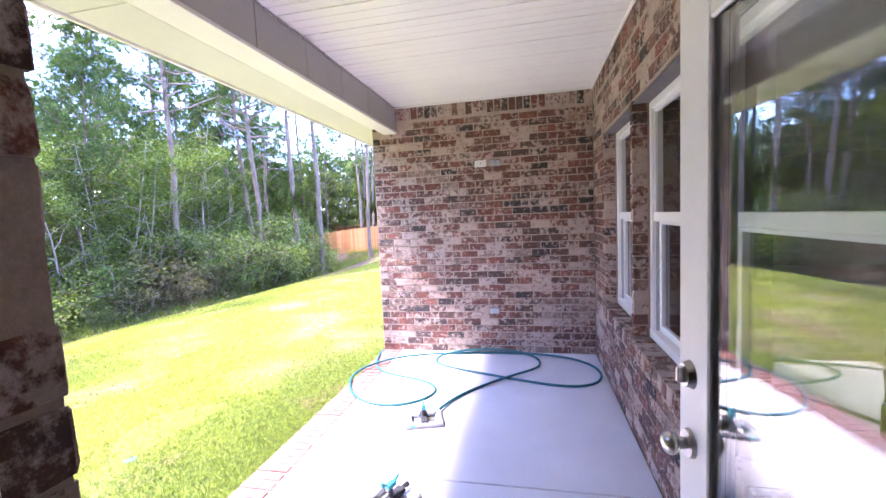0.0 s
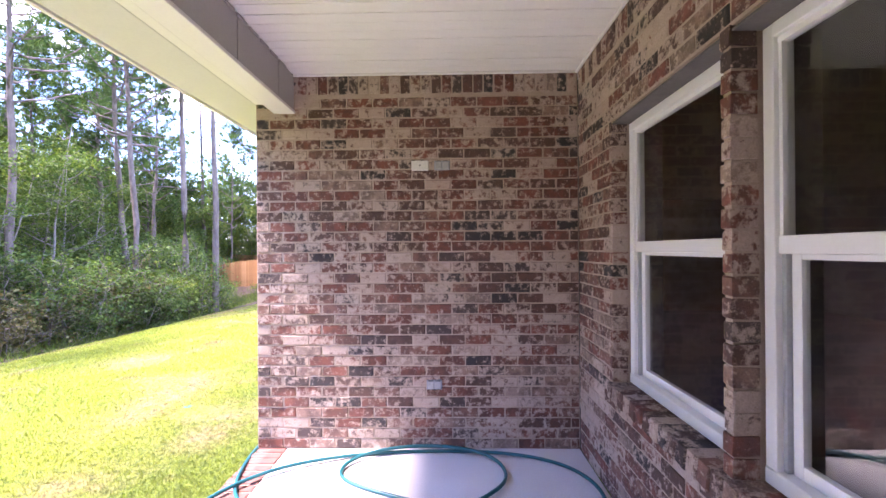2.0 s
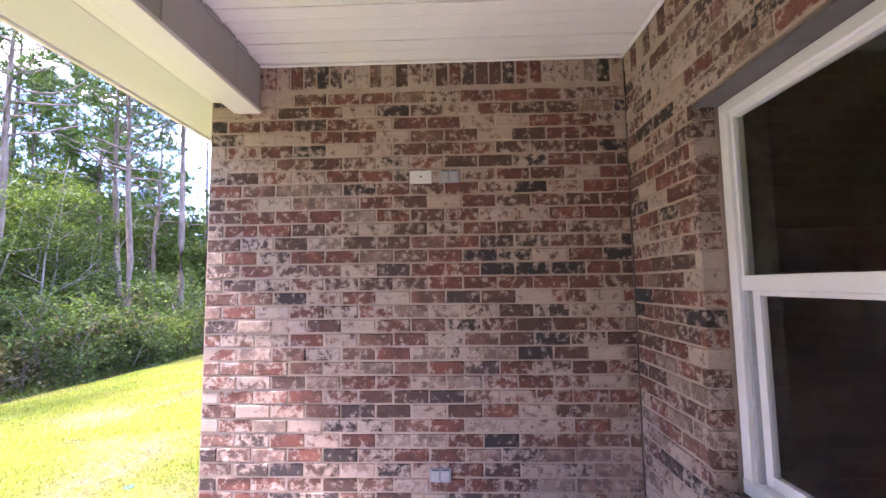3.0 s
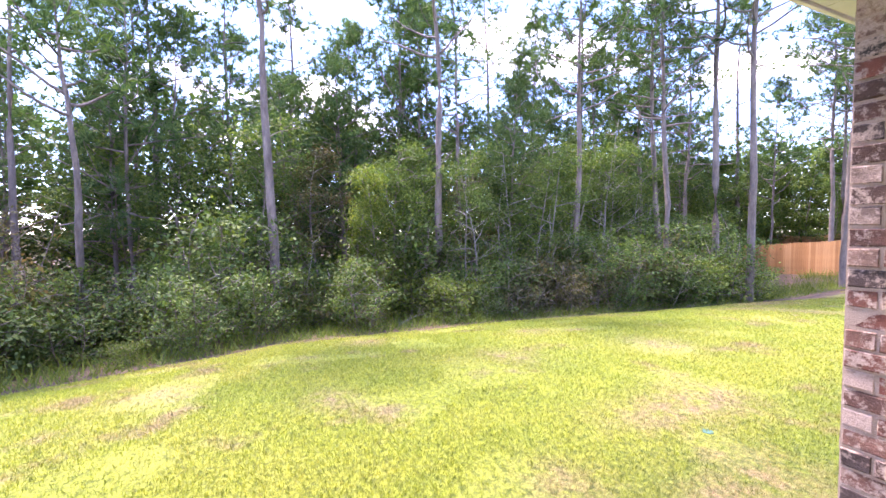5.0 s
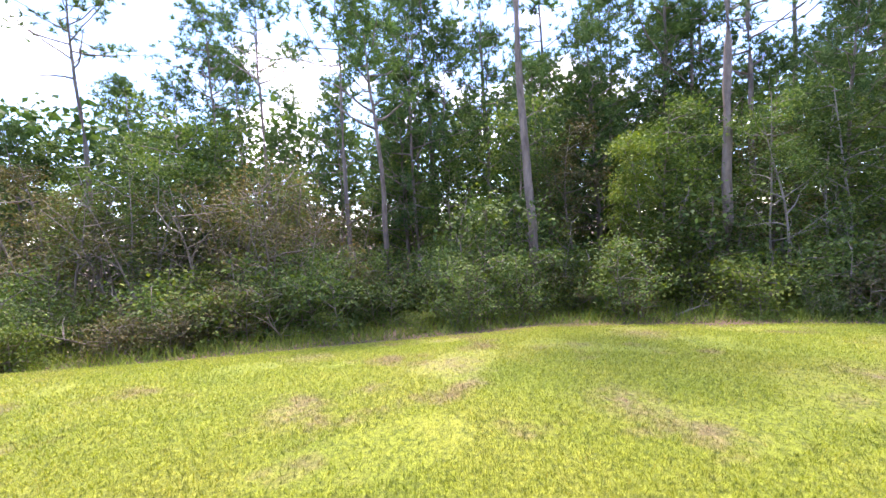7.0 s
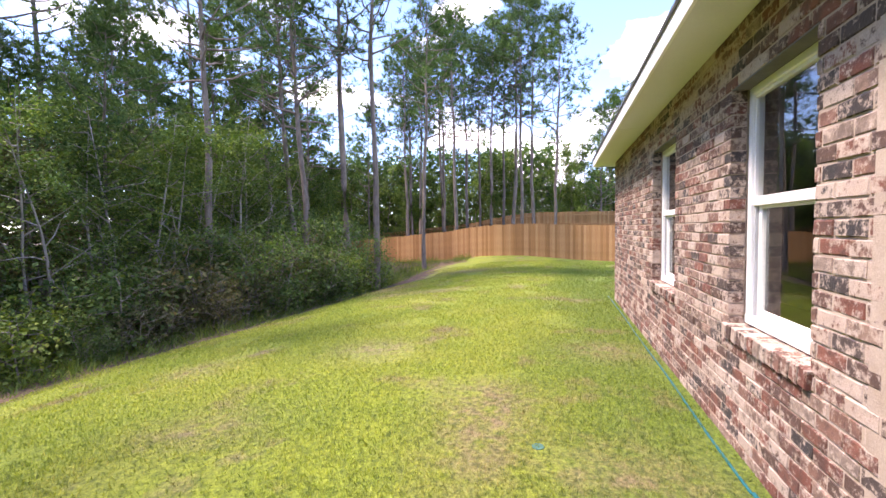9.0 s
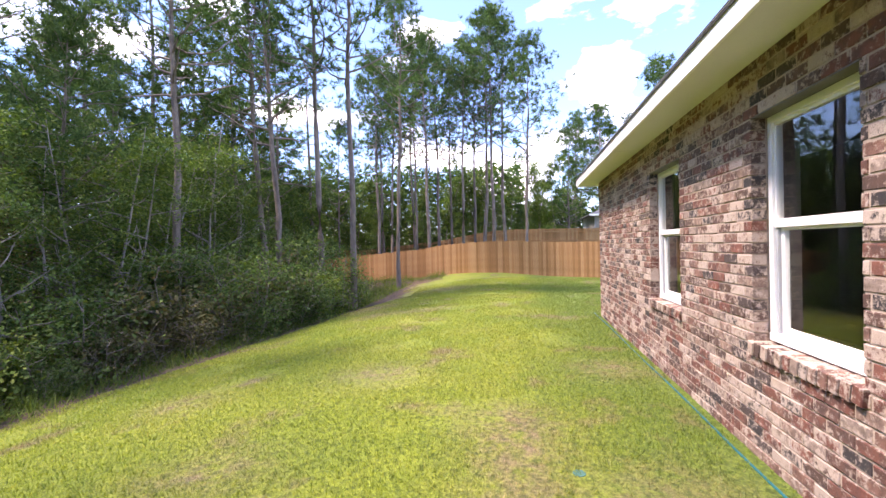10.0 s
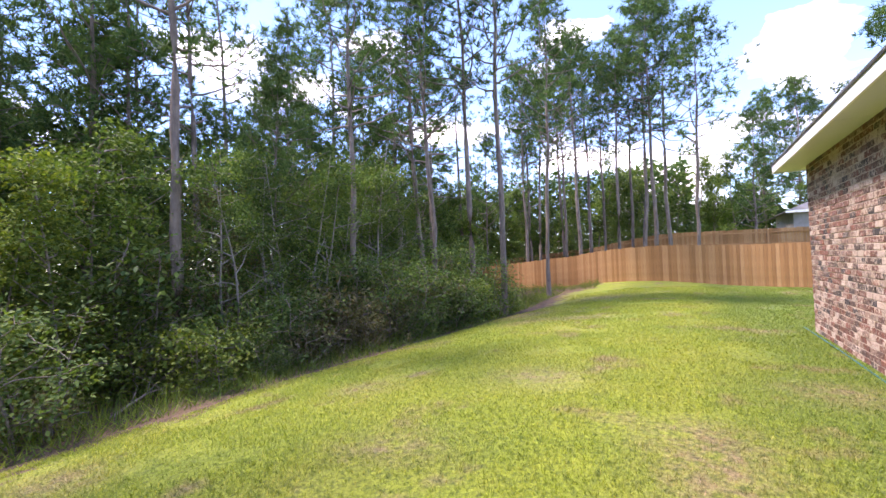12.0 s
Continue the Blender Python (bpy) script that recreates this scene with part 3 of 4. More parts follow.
# ---- windows ----
def window(name, x, y0, y1, z0, z1, rail, label):
    """A white single-hung window in a wall that faces -x; its frame's outer face lies at x."""
    w = thing(name, (x, (y0 + y1) / 2, z0), label, "window", "", "structure")
    h, wd, R = (y1 - y0) / 2, z1 - z0, rail - z0
    F, S = 0.048, 0.038
    part("window_frame", box(0, -h, 0, 0.075, -h + F, wd, 0.003), VINYL, w)
    part("window_frame", box(0, h - F, 0, 0.075, h, wd, 0.003), VINYL, w)
    part("window_frame", box(-0.002, -h + F, wd - F, 0.073, h - F, wd, 0.003), VINYL, w)
    part("window_sill", box(-0.006, -h + 0.002, -0.002, 0.073, h - 0.002, 0.055, 0.004), VINYL, w)
    up = part("upper_sash", add_box(add_box(bmesh.new(), 0.016, -h + F, wd - F - 0.022, 0.05, h - F, wd - F - 0.001), 0.012, -h + F, R - 0.03, 0.05, h - F, R + 0.03, 0.003), VINYL, w)
    part("glazing_bead", add_box(box(0.018, -h + F + 0.001, R + 0.03, 0.05, -h + F + 0.014, wd - F - 0.022), 0.018, h - F - 0.014, R + 0.03, 0.05, h - F - 0.001, wd - F - 0.022), VINYL, up)
    pane = part("pane", box(0.034, -h + F + 0.012, R + 0.028, 0.039, h - F - 0.012, wd - F - 0.02), GLASS, up)
    pane.visible_shadow = False
    for s in (-1, 1):
        part("track", box(0.022, s * (h - F) - s * 0.001, 0.056, 0.05, s * (h - F - 0.018), R - 0.032, 0.002), TRACK, w, "grey spring track")
    lo = part("lower_sash", add_box(add_box(add_box(add_box(bmesh.new(), 0.040, -h + F + 0.02, 0.056, 0.072, -h + F + 0.02 + S, R - 0.031, 0.002),
        0.040, h - F - 0.02 - S, 0.056, 0.072, h - F - 0.02, R - 0.031, 0.002), 0.041, -h + F + 0.02 + S, 0.056, 0.071, h - F - 0.02 - S, 0.056 + S + 0.008, 0.002),
        0.041, -h + F + 0.02 + S, R - 0.05, 0.071, h - F - 0.02 - S, R - 0.031, 0.002), VINYL, w)
    pane = part("pane", box(0.054, -h + F + 0.015 + S, 0.06 + S, 0.059, h - F - 0.015 - S, R - 0.048), GLASS, lo)
    pane.visible_shadow = False
    part("latch", box(0.045, h - F - 0.016, R * 0.35, 0.052, h - F - 0.006, R * 0.35 + 0.05, 0.002), TRACK, w, "small grey tilt latch")
    part("lintel", box(-0.10, -h - 0.004, wd + 0.002, 0.06, h + 0.004, wd + 0.011), LINTEL, w, "dark painted steel lintel")
    part("inner_reveal", add_box(box(0.078, -h - 0.004, 0.0, 0.20, -h + 0.008, wd), 0.078, h - 0.008, 0.0, 0.20, h + 0.004, wd), DIMROOM, w)
    return w


for i, (a, b) in enumerate(WIN_Y):
    window("window_%d" % (i + 1), HX + 0.105, a + 0.003, b - 0.003, WIN_Z[0] + 0.004, WIN_Z[1] - 0.012, 1.555, "white vinyl single-hung window in the brick patio wall")
for i, (a, b) in enumerate(WING_Y):
    window("window_%d" % (i + 4), WX + 0.105, a + 0.003, b - 0.003, WING_Z[0] + 0.004, WING_Z[1] - 0.012, 1.555, "white vinyl single-hung window in the sunlit brick wall")

# sills of bricks on edge, part of their walls
r = random.Random(21)
for wall, wx, ranges, z in ((walls[1][0], HX, WIN_Y, WIN_Z[0]), (walls[2][0], WX, WING_Y, WING_Z[0])):
    for a, b in ranges:
        a, b = a - 0.035, b + 0.035
        cnt = round((b - a) / 0.08)
        for i in range(cnt):
            ob = new("sill_brick", r.choice(ROWL))
            ob.parent = wall
            ob.matrix_basis = pose(wx - 0.028, a + (i + 0.5) * (b - a) / cnt, z - 0.056) @ pose(0, 0, 0, 0, 7 + r.uniform(-1, 1), -90)
        part("sill_bed", box(wx + 0.004, a, z - 0.10, wx + 0.16, b, z - 0.022), MORTAR, wall)

# ---- patio door ----
door = thing("door_1", (0.53, 0.265, 0.12), "white full-glass patio door standing wide open", "door", "", "structure", math.degrees(math.atan2(0.835, -0.05)))
DW, DH, DT = 0.845, 2.03, 0.044
part("latch_stile", box(DW - 0.125, -DT / 2, 0, DW, DT / 2, DH, 0.003), VINYL, door)
part("hinge_stile", box(0, -DT / 2, 0, 0.125, DT / 2, DH, 0.003), VINYL, door)
part("top_rail", box(0.125, -DT / 2 + 0.001, DH - 0.14, DW - 0.125, DT / 2 - 0.001, DH, 0.003), VINYL, door)
part("bottom_rail", box(0.125, -DT / 2 + 0.001, 0, DW - 0.125, DT / 2 - 0.001, 0.23, 0.003), VINYL, door)
bead = bmesh.new()
for s in (-1, 1):
    y0, y1 = s * (DT / 2 - 0.004), s * (DT / 2 + 0.009)
    y0, y1 = min(y0, y1), max(y0, y1)
    add_box(bead, DW - 0.165, y0, 0.215, DW - 0.122, y1, DH - 0.125, 0.004)
    add_box(bead, 0.122, y0, 0.215, 0.165, y1, DH - 0.125, 0.004)
    add_box(bead, 0.165, y0, 0.215, DW - 0.165, y1, 0.255, 0.004)
    add_box(bead, 0.165, y0, DH - 0.165, DW - 0.165, y1, DH - 0.125, 0.004)
part("lite_frame", bead, VINYL, door)
for y0 in (-0.019, 0.015):
    pane = part("pane", box(0.15, y0, 0.24, DW - 0.15, y0 + 0.004, DH - 0.15), GLASS, door)
    pane.visible_shadow = False
knob = part("door_handle", bmesh.new(), STEEL, door, "brushed nickel round knob")
bm = bmesh.new()
for s in (-1, 1):
    add_tube(bm, (DW - 0.062, s * DT / 2, 0.93), (DW - 0.062, s * (DT / 2 + 0.010), 0.93), 0.035, 0.032, 24)
    add_tube(bm, (DW - 0.062, s * (DT / 2 + 0.010), 0.93), (DW - 0.062, s * (DT / 2 + 0.034), 0.93), 0.013, 0.015, 16)
    bmesh.ops.create_uvsphere(bm, u_segments=20, v_segments=12, radius=0.028, matrix=Matrix.Translation((DW - 0.062, s * (DT / 2 + 0.046), 0.93)) @ Matrix.Diagonal((1, 0.72, 1, 1)))
bm.to_mesh(knob.data)
bm.free()
bm = bmesh.new()
for s in (-1, 1):
    add_tube(bm, (DW - 0.062, s * DT / 2, 1.10), (DW - 0.062, s * (DT / 2 + 0.016), 1.10), 0.034, 0.027, 24)
    add_box(bm, DW - 0.068, s * (DT / 2 + 0.012), 1.08, DW - 0.056, s * (DT / 2 + 0.032), 1.12, 0.003)
part("deadbolt", bm, STEEL, door, "brushed nickel deadbolt with thumb turn")
jamb = structure("door_frame", box(-0.368, 0.06, 0.0, -0.328, 0.235, 2.195, 0.003), VINYL, "white wooden patio door frame")
part("jamb", box(0.545, 0.06, 0.0, 0.598, 0.235, 2.195, 0.003), VINYL, jamb)
part("head", box(-0.328, 0.062, 2.155, 0.545, 0.233, 2.195, 0.003), VINYL, jamb)
part("threshold", box(-0.328, 0.03, -0.002, 0.545, 0.26, 0.108, 0.004), STEEL, jamb)

# ---- fittings on the end wall ----
pl = thing("cover_plate", (-0.443, EY, 2.20), "blank white cover plate screwed to the brick wall", "cover plate")
part("plate", box(-0.066, -0.016, -0.038, 0.066, 0.012, 0.038, 0.005, 2), PLATE, pl)
part("screw", tube((0, -0.0185, 0.0), (0, -0.015, 0.0), 0.006, None, 12), DARKP, pl)
def outlet_box(place, label):
    o = thing("outlet_box", place, label, "outlet", "outlets on the end wall")
    part("body", box(-0.06, -0.012, -0.037, 0.06, 0.012, 0.037, 0.004), GREYP, o)
    for s in (-1, 1):
        lid = part("cover", box(s * 0.028 - 0.023, -0.020, -0.030, s * 0.028 + 0.023, -0.0125, 0.030, 0.004), TRACK, o)
        part("hinge", tube((s * 0.028 - 0.02, -0.019, 0.032), (s * 0.028 + 0.02, -0.019, 0.032), 0.003, None, 8), DARKP, lid)
outlet_box((-0.272, EY, 2.20), "grey weatherproof outlet beside the white plate")
outlet_box((-0.343, EY, 0.50), "grey weatherproof outlet low on the brick wall")


# ---- hose and sprinklers ----
def hose(name, pts, radius, label):
    cu = bpy.data.curves.new(name, 'CURVE')
    cu.dimensions, cu.bevel_depth, cu.bevel_resolution, cu.resolution_u = '3D', radius, 2, 8
    sp = cu.splines.new('NURBS')
    sp.points.add(len(pts) - 1)
    for q, p in zip(sp.points, pts):
        q.co = (*p, 1)
    sp.order_u, sp.use_endpoint_u = 4, True
    cu.materials.append(TEAL)
    return tagged(new(name, cu), label, "hose")


Z1, Z2 = 0.013, 0.036
hose("garden_hose", [(-1.83, 5.6, -0.08), (-1.82, 5.2, -0.08), (-1.80, 4.85, -0.06), (-1.72, 4.6, Z1), (-1.66, 4.25, Z1), (-1.50, 3.98, Z1), (-1.12, 3.88, Z1), (-0.86, 3.76, Z1), (-0.78, 3.56, Z1),
    (-0.90, 3.36, Z1), (-1.12, 3.24, Z1), (-1.42, 3.29, Z1), (-1.64, 3.52, Z1), (-1.78, 3.85, Z1), (-1.70, 4.10, Z2), (-1.42, 4.44, Z2), (-0.85, 4.66, Z1), (-0.35, 4.70, Z1), (0.24, 4.63, Z2),
    (0.62, 4.50, Z1), (0.76, 4.22, Z1), (0.70, 3.90, Z1), (0.42, 3.78, Z1), (0.0, 3.90, Z1), (-0.45, 4.06, Z1), (-0.90, 4.24, Z1), (-1.02, 4.40, Z1), (-0.90, 4.60, Z2), (-0.52, 4.70, Z2 + .02), (-0.15, 4.67, Z2 + .02),
    (0.12, 4.56, Z2), (0.18, 4.34, Z1), (0.08, 4.14, Z2), (-0.15, 3.95, Z2), (-0.42, 3.72, Z1), (-0.60, 3.48, Z1), (-0.68, 3.26, Z1 + .01), (-0.70, 3.12, 0.03)], 0.0125, "teal rubber garden hose looped over the concrete patio")


def sprinkler(place, turn, label):
    s = thing("lawn_sprinkler", place, label, "sprinkler", "sprinklers on the patio", turn=turn)
    bm = bmesh.new()
    add_box(bm, -0.15, -0.125, 0.0, 0.15, -0.070, 0.036, 0.014, 3)
    add_box(bm, -0.13, 0.085, 0.0, 0.13, 0.125, 0.036, 0.014, 3)
    for sx in (-1, 1):
        add_box(bm, sx * 0.095, -0.10, 0.001, sx * 0.145, 0.11, 0.040, 0.015, 3)
        add_box(bm, sx * 0.03, 0.055, 0.002, sx * 0.11, 0.11, 0.034, 0.012, 3)
    part("sled_base", bm, GREYP, s)
    part("water_channel", box(-0.028, -0.10, 0.012, 0.028, 0.10, 0.05, 0.008, 2), DARKP, s, "dark plastic water channel")
    part("riser", tube((0, 0, 0.048), (0, 0, 0.10), 0.017, 0.013, 14), DARKP, s)
    head = part("nozzle_head", box(-0.018, -0.03, 0.10, 0.018, 0.035, 0.128, 0.006, 2), TEALP, s, "teal impulse nozzle head")
    part("nozzle", tube((0, 0.03, 0.115), (0, 0.075, 0.135), 0.011, 0.007, 12), TEALP, head)
    part("swing_arm", add_box(tube((0, -0.03, 0.13), (0, -0.065, 0.15), 0.005, None, 8), -0.012, -0.08, 0.142, 0.012, -0.06, 0.165, 0.003), TEALP, head)
    part("coupling", tube((0, 0.10, 0.03), (0, 0.155, 0.03), 0.018, 0.016, 14), DARKP, s)
    part("badge", box(-0.115, -0.126, 0.012, -0.075, -0.118, 0.034, 0.003), TEALP, s, "teal clip on the base")


sprinkler((-0.775, 3.05, 0.0), 18, "grey sled lawn sprinkler with teal head beside the hose")
sprinkler((-0.72, 2.10, 0.0), -20, "grey sled lawn sprinkler with teal head near the door")

# ---- ground ----
def wood_edge(y):
    """x of the line where the lawn ends and the woods begin."""
    if y < 3:
        return -10.35 + 0.36 * (3 - y) if y > -14 else -4.15
    return -10.35 + min(0.09 * max(0.0, y - 7.5), 0.85)


def ground_z(x, y):
    e = wood_edge(y)
    s = max(0.0, (-x - 3.6) / (-e - 3.6)) if e < -4.5 else max(0.0, (-x - 2.6) / 2)
    z = -0.10 - (0.80 * s ** 1.7 if s <= 1 else 0.80 + min(0.11 * (e - x), 0.9))
    z -= 0.32 * min(1, max(0, (x + 9) / 7)) * min(1, max(0, (y - 13) / 9)) * min(1, max(0, (32 - y) / 4))
    return z + 0.03 * max(0.0, min(y, 26) - 20) + 0.078 * max(0.0, min(y, 50) - 26) + 0.02 * noise.noise((x * 0.5, y * 0.5, 0)) * min(1, max(0, -x - 2.2))


def axis(a, b, fine_a, fine_b, step, coarse):
    out, v = [], a
    while v < b:
        out.append(v)
        v += step if fine_a <= v < fine_b else coarse
    return out + [b]


def bare_soil(x, y):
    """How far the lawn is worn to bare soil by the end of the wood."""
    return math.exp(-((x + 9.2) / 1.2) ** 2 - ((y - 20.3) / 2.6) ** 2) + 0.25 * math.exp(-((x - wood_edge(y)) / 0.4) ** 2)


STRAW = [(-3.4, 5.9, 0.35, 0.7), (-7.5, 7.3, 0.45, 0.35), (-5.2, 8.0, 0.6, 0.45), (-2.3, 8.3, 0.45, 0.35), (-6.1, 13.7, 0.7, 0.5), (-7.4, 13.8, 0.6, 0.8), (-5.7, 5.7, 0.5, 0.3), (-2.4, 5.7, 0.4, 0.3),
         (-3.5, 6.6, 0.4, 0.3), (-2.9, 4.3, 0.3, 0.25), (-2.4, 5.1, 0.25, 0.25), (-8.5, 4.3, 0.6, 0.4), (-6.2, 1.5, 0.5, 0.3), (-5.0, 3.2, 0.35, 0.25), (-6.8, -0.6, 0.4, 0.3), (-9.2, 19.2, 1.3, 1.6), (-8.3, 16.2, 0.9, 1.1), (-6.5, 20.5, 1.2, 0.9), (-9.6, 23.0, 1.4, 1.6), (-4.6, 0.4, 0.3, 0.25)]


def dryness(x, y):
    """How dry and thin the turf is, 0 to 1, in a few worn patches."""
    d = 0.0
    for cx, cy, rx, ry in STRAW:
        d = d + np.exp(-((x - cx) / rx) ** 2 - ((y - cy) / ry) ** 2)
    return np.minimum(d, 1.0)


gx = [-900, -400, -180] + axis(-90, 60, -16, -1.6, 0.3, 2.5) + [180, 400, 900]
gy = [-900, -400, -180] + axis(-60, 90, -10, 30, 0.4, 2.5) + [180, 400, 900]
me = bpy.data.meshes.new("ground")
nx = len(gx)
me.from_pydata([(x, y, ground_z(max(min(x, 60), -60), max(min(y, 60), -40)) if not (x > HX and -9 < y < 13) else -0.5) for y in gy for x in gx], [],
               [(j * nx + i, j * nx + i + 1, (j + 1) * nx + i + 1, (j + 1) * nx + i) for j in range(len(gy) - 1) for i in range(nx - 1)])
att = me.attributes.new("wood_floor", 'FLOAT', 'POINT')
att.data.foreach_set("value", [min(1.0, max(0.0, 0.62 + (wood_edge(y) + 0.1 - x) * 0.45 + (0.5 if 25 < y < 29 and x < -5 else 0) + 0.55 * bare_soil(x, y))) if x < 20 else 0.0 for y in gy for x in gx])
me.attributes.new("dry", 'FLOAT', 'POINT').data.foreach_set("value", dryness(np.tile(np.array(gx, float), len(gy)), np.repeat(np.array(gy, float), nx)).astype(np.float32))
g = link_mesh("ground", me, GROUND)
g.data.polygons.foreach_set("use_smooth", [True] * len(me.polygons))
tagged(g, "mown yellow-green lawn sloping down to the woods", "", "", "structure")


# ---- grass ----
def on_lawn(x, y):
    if x > WX - 0.02 and y < WEND + 0.01:
        return False
    if bare_soil(x, y) > 0.45 + 0.35 * noise.noise((x * 2.3, y * 2.3, 1.7)):
        return False
    bare = noise.noise((x * 0.9, y * 0.9, 3.1))
    return x > wood_edge(y) + 0.1 + 0.5 * noise.noise((y * 0.7, 2, 0)) and (bare < 0.28 or noise.noise((x * 31, y * 31, 0)) > 0.1)


def grass(name, count, reach, seed, label):
    """Blades strewn round the foot of the patio, thinning out and growing coarser with the distance."""
    rs = np.random.RandomState(seed)
    rad, th = 0.3 + reach * rs.uniform(0, 1, count), rs.uniform(np.radians(68), np.radians(290), count)
    x, y = -1.2 + rad * np.cos(th), 3.0 + rad * np.sin(th)
    ok = np.array([on_lawn(a, b) for a, b in zip(x.tolist(), y.tolist())])
    x, y, rad = x[ok], y[ok], rad[ok]
    n = len(x)
    z = np.array([ground_z(a, b) for a, b in zip(x.tolist(), y.tolist())])
    ang, lean = rs.uniform(0, 2 * np.pi, n), rs.uniform(0.3, 1.7, n)
    hh, ww = (0.025 + 0.0008 * rad) * rs.uniform(0.5, 1.35, n) * (1 - 0.45 * dryness(x, y)), (0.0021 + 0.00048 * rad) * rs.uniform(0.6, 1.3, n)
    dx, dy = np.cos(ang), np.sin(ang)
    la = ang + rs.uniform(0.6, 2.5, n)
    tip = np.stack([x + np.cos(la) * lean * hh, y + np.sin(la) * lean * hh, z + hh], 1)
    a = np.stack([x - dx * ww, y - dy * ww, z - 0.01], 1)
    b = np.stack([x + dx * ww, y + dy * ww, z - 0.01], 1)
    v = np.stack([a, b, tip], 1).reshape(-1, 3)
    me = bpy.data.meshes.new(name)
    me.vertices.add(3 * n)
    me.vertices.foreach_set("co", v.astype(np.float32).ravel())
    me.loops.add(3 * n)
    me.loops.foreach_set("vertex_index", np.arange(3 * n, dtype=np.int32))
    me.polygons.add(n)
    me.polygons.foreach_set("loop_start", np.arange(0, 3 * n, 3, dtype=np.int32))
    me.update()
    me.attributes.new("dry", 'FLOAT', 'POINT').data.foreach_set("value", np.repeat(dryness(x, y), 3).astype(np.float32))
    return tagged(link_mesh(name, me, BLADE), label, "grass", "", "stuff")


grass("lawn_grass", 1350000, 21.0, 1, "short coarse blades of the mown lawn")

lid = thing("valve_lid", (-3.0, 5.85, ground_z(-3.0, 5.85)), "faded green plastic valve box lid in the grass", "valve lid", "valve lids in the lawn")
part("lid", tube((0, 0, -0.04), (0, 0, 0.004), 0.05, 0.042, 24), LIDM, lid)
part("rim", tube((0, 0, -0.05), (0, 0, -0.004), 0.057, 0.055, 24), LIDM, lid)
copy_thing(lid, pose(-2.9, 2.4, ground_z(-2.9, 2.4)))
hose("wing_hose", [(-1.83, 5.62, -0.095), (-1.84, 6.3, -0.10), (-1.80, 7.5, -0.092), (-1.83, 9.0, -0.10), (-1.79, 10.5, -0.092), (-1.82, 12.4, -0.08)], 0.0095, "teal garden hose lying along the foot of the brick wall")


# ---- fences ----
def fence(a, b, height, label, back=False, group=""):
    a, b = Vector((*a, 0)), Vector((*b, 0))
    d = (b - a)
    n = int(d.length / 0.1375)
    f = thing("wooden_fence", (a.x, a.y, 0), label, "fence")
    ang = math.degrees(math.atan2(d.y, d.x))
    r = random.Random(n)
    meshes = []
    for k in range(4):
        bm = box(-0.0665, -0.009, 0, 0.0665, 0.009, 1.0, 0.002)
        for v in bm.verts:
            if v.co.z > 0.9 and abs(v.co.x) > 0.05:
                v.co.z -= 0.012
            v.co.x += r.uniform(-0.001, 0.001)
        m = bpy.data.meshes.new("picket")
        bm.to_mesh(m)
        bm.free()
        m.materials.append(FENCEW)
        meshes.append(m)
    for i in range(n):
        p = d * ((i + 0.5) / n)
        z = ground_z(a.x + p.x, a.y + p.y)
        ob = new("picket", r.choice(meshes))
        ob.parent = f
        ob.matrix_basis = pose(p.x, p.y, z - 0.02, 0, 0, ang + r.uniform(-0.5, 0.5)) @ Matrix.Diagonal((1, 1, height + r.uniform(-0.02, 0.02), 1))
    side = -1 if back else 1
    steps = int(d.length / 2.4)
    nrm = Vector((-d.y, d.x, 0)).normalized() * 0.045 * side
    for i in range(steps + 1):
        p = d * (i / steps) + nrm * 1.6
        z = ground_z(a.x + p.x, a.y + p.y)
        part("post", box(p.x - 0.045, p.y - 0.045, z - 0.1, p.x + 0.045, p.y + 0.045, z + height - 0.04, 0.004), FENCEW, f)
        if i < steps:
            q = d * ((i + 1) / steps) + nrm * 1.6
            zq = ground_z(a.x + q.x, a.y + q.y)
            for hgt in (0.3, height / 2, height - 0.25):
                bm = bmesh.new()
                u, w = Vector((p.x, p.y, z + hgt)) - nrm * 0.8, Vector((q.x, q.y, zq + hgt)) - nrm * 0.8
                m = Matrix.Translation((u + w) / 2) @ (w - u).to_track_quat('X', 'Z').to_matrix().to_4x4() @ Matrix.Diagonal(((w - u).length, 0.035, 0.085, 1))
                bmesh.ops.create_cube(bm, size=1, matrix=m)
                part("rail", bm, FENCEW, f)
    return f


fence((-18.2, 31.9), (2.9, 23.2), 1.83, "new orange cedar picket fence across the end of the lawn")
fence((-24.0, 40.5), (8.0, 32.0), 1.83, "second cedar fence behind, its posts and rails showing", True)

nh = thing("neighbour_house", (5.4, 42.0, ground_z(5.4, 42.0)), "distant grey brick neighbour house with dark hip roof", "house")
part("wall", box(-2.2, 0, -0.5, 6, 7, 2.6), two_tone("grey_brick", (0.25, 0.24, 0.24), (0.34, 0.33, 0.33), 0.9, 3, 40, 0.3), nh)
bm = bmesh.new()
vs = [bm.verts.new(p) for p in ((-2.7, -0.5, 2.6), (6.5, -0.5, 2.6), (6.5, 7.5, 2.6), (-2.7, 7.5, 2.6), (1.0, 3.5, 4.3), (4.0, 3.5, 4.3))]
for f in ((0, 1, 5, 4), (1, 2, 5), (2, 3, 4, 5), (3, 0, 4), (3, 2, 1, 0)):
    bm.faces.new([vs[i] for i in f])
part("roof", bm, two_tone("grey_shingle", (0.12, 0.12, 0.125), (0.19, 0.19, 0.195), 0.95, 4, 60, 0.5), nh)
part("fascia", box(-2.72, -0.53, 2.5, 6.5, -0.5, 2.66), VINYL, nh)


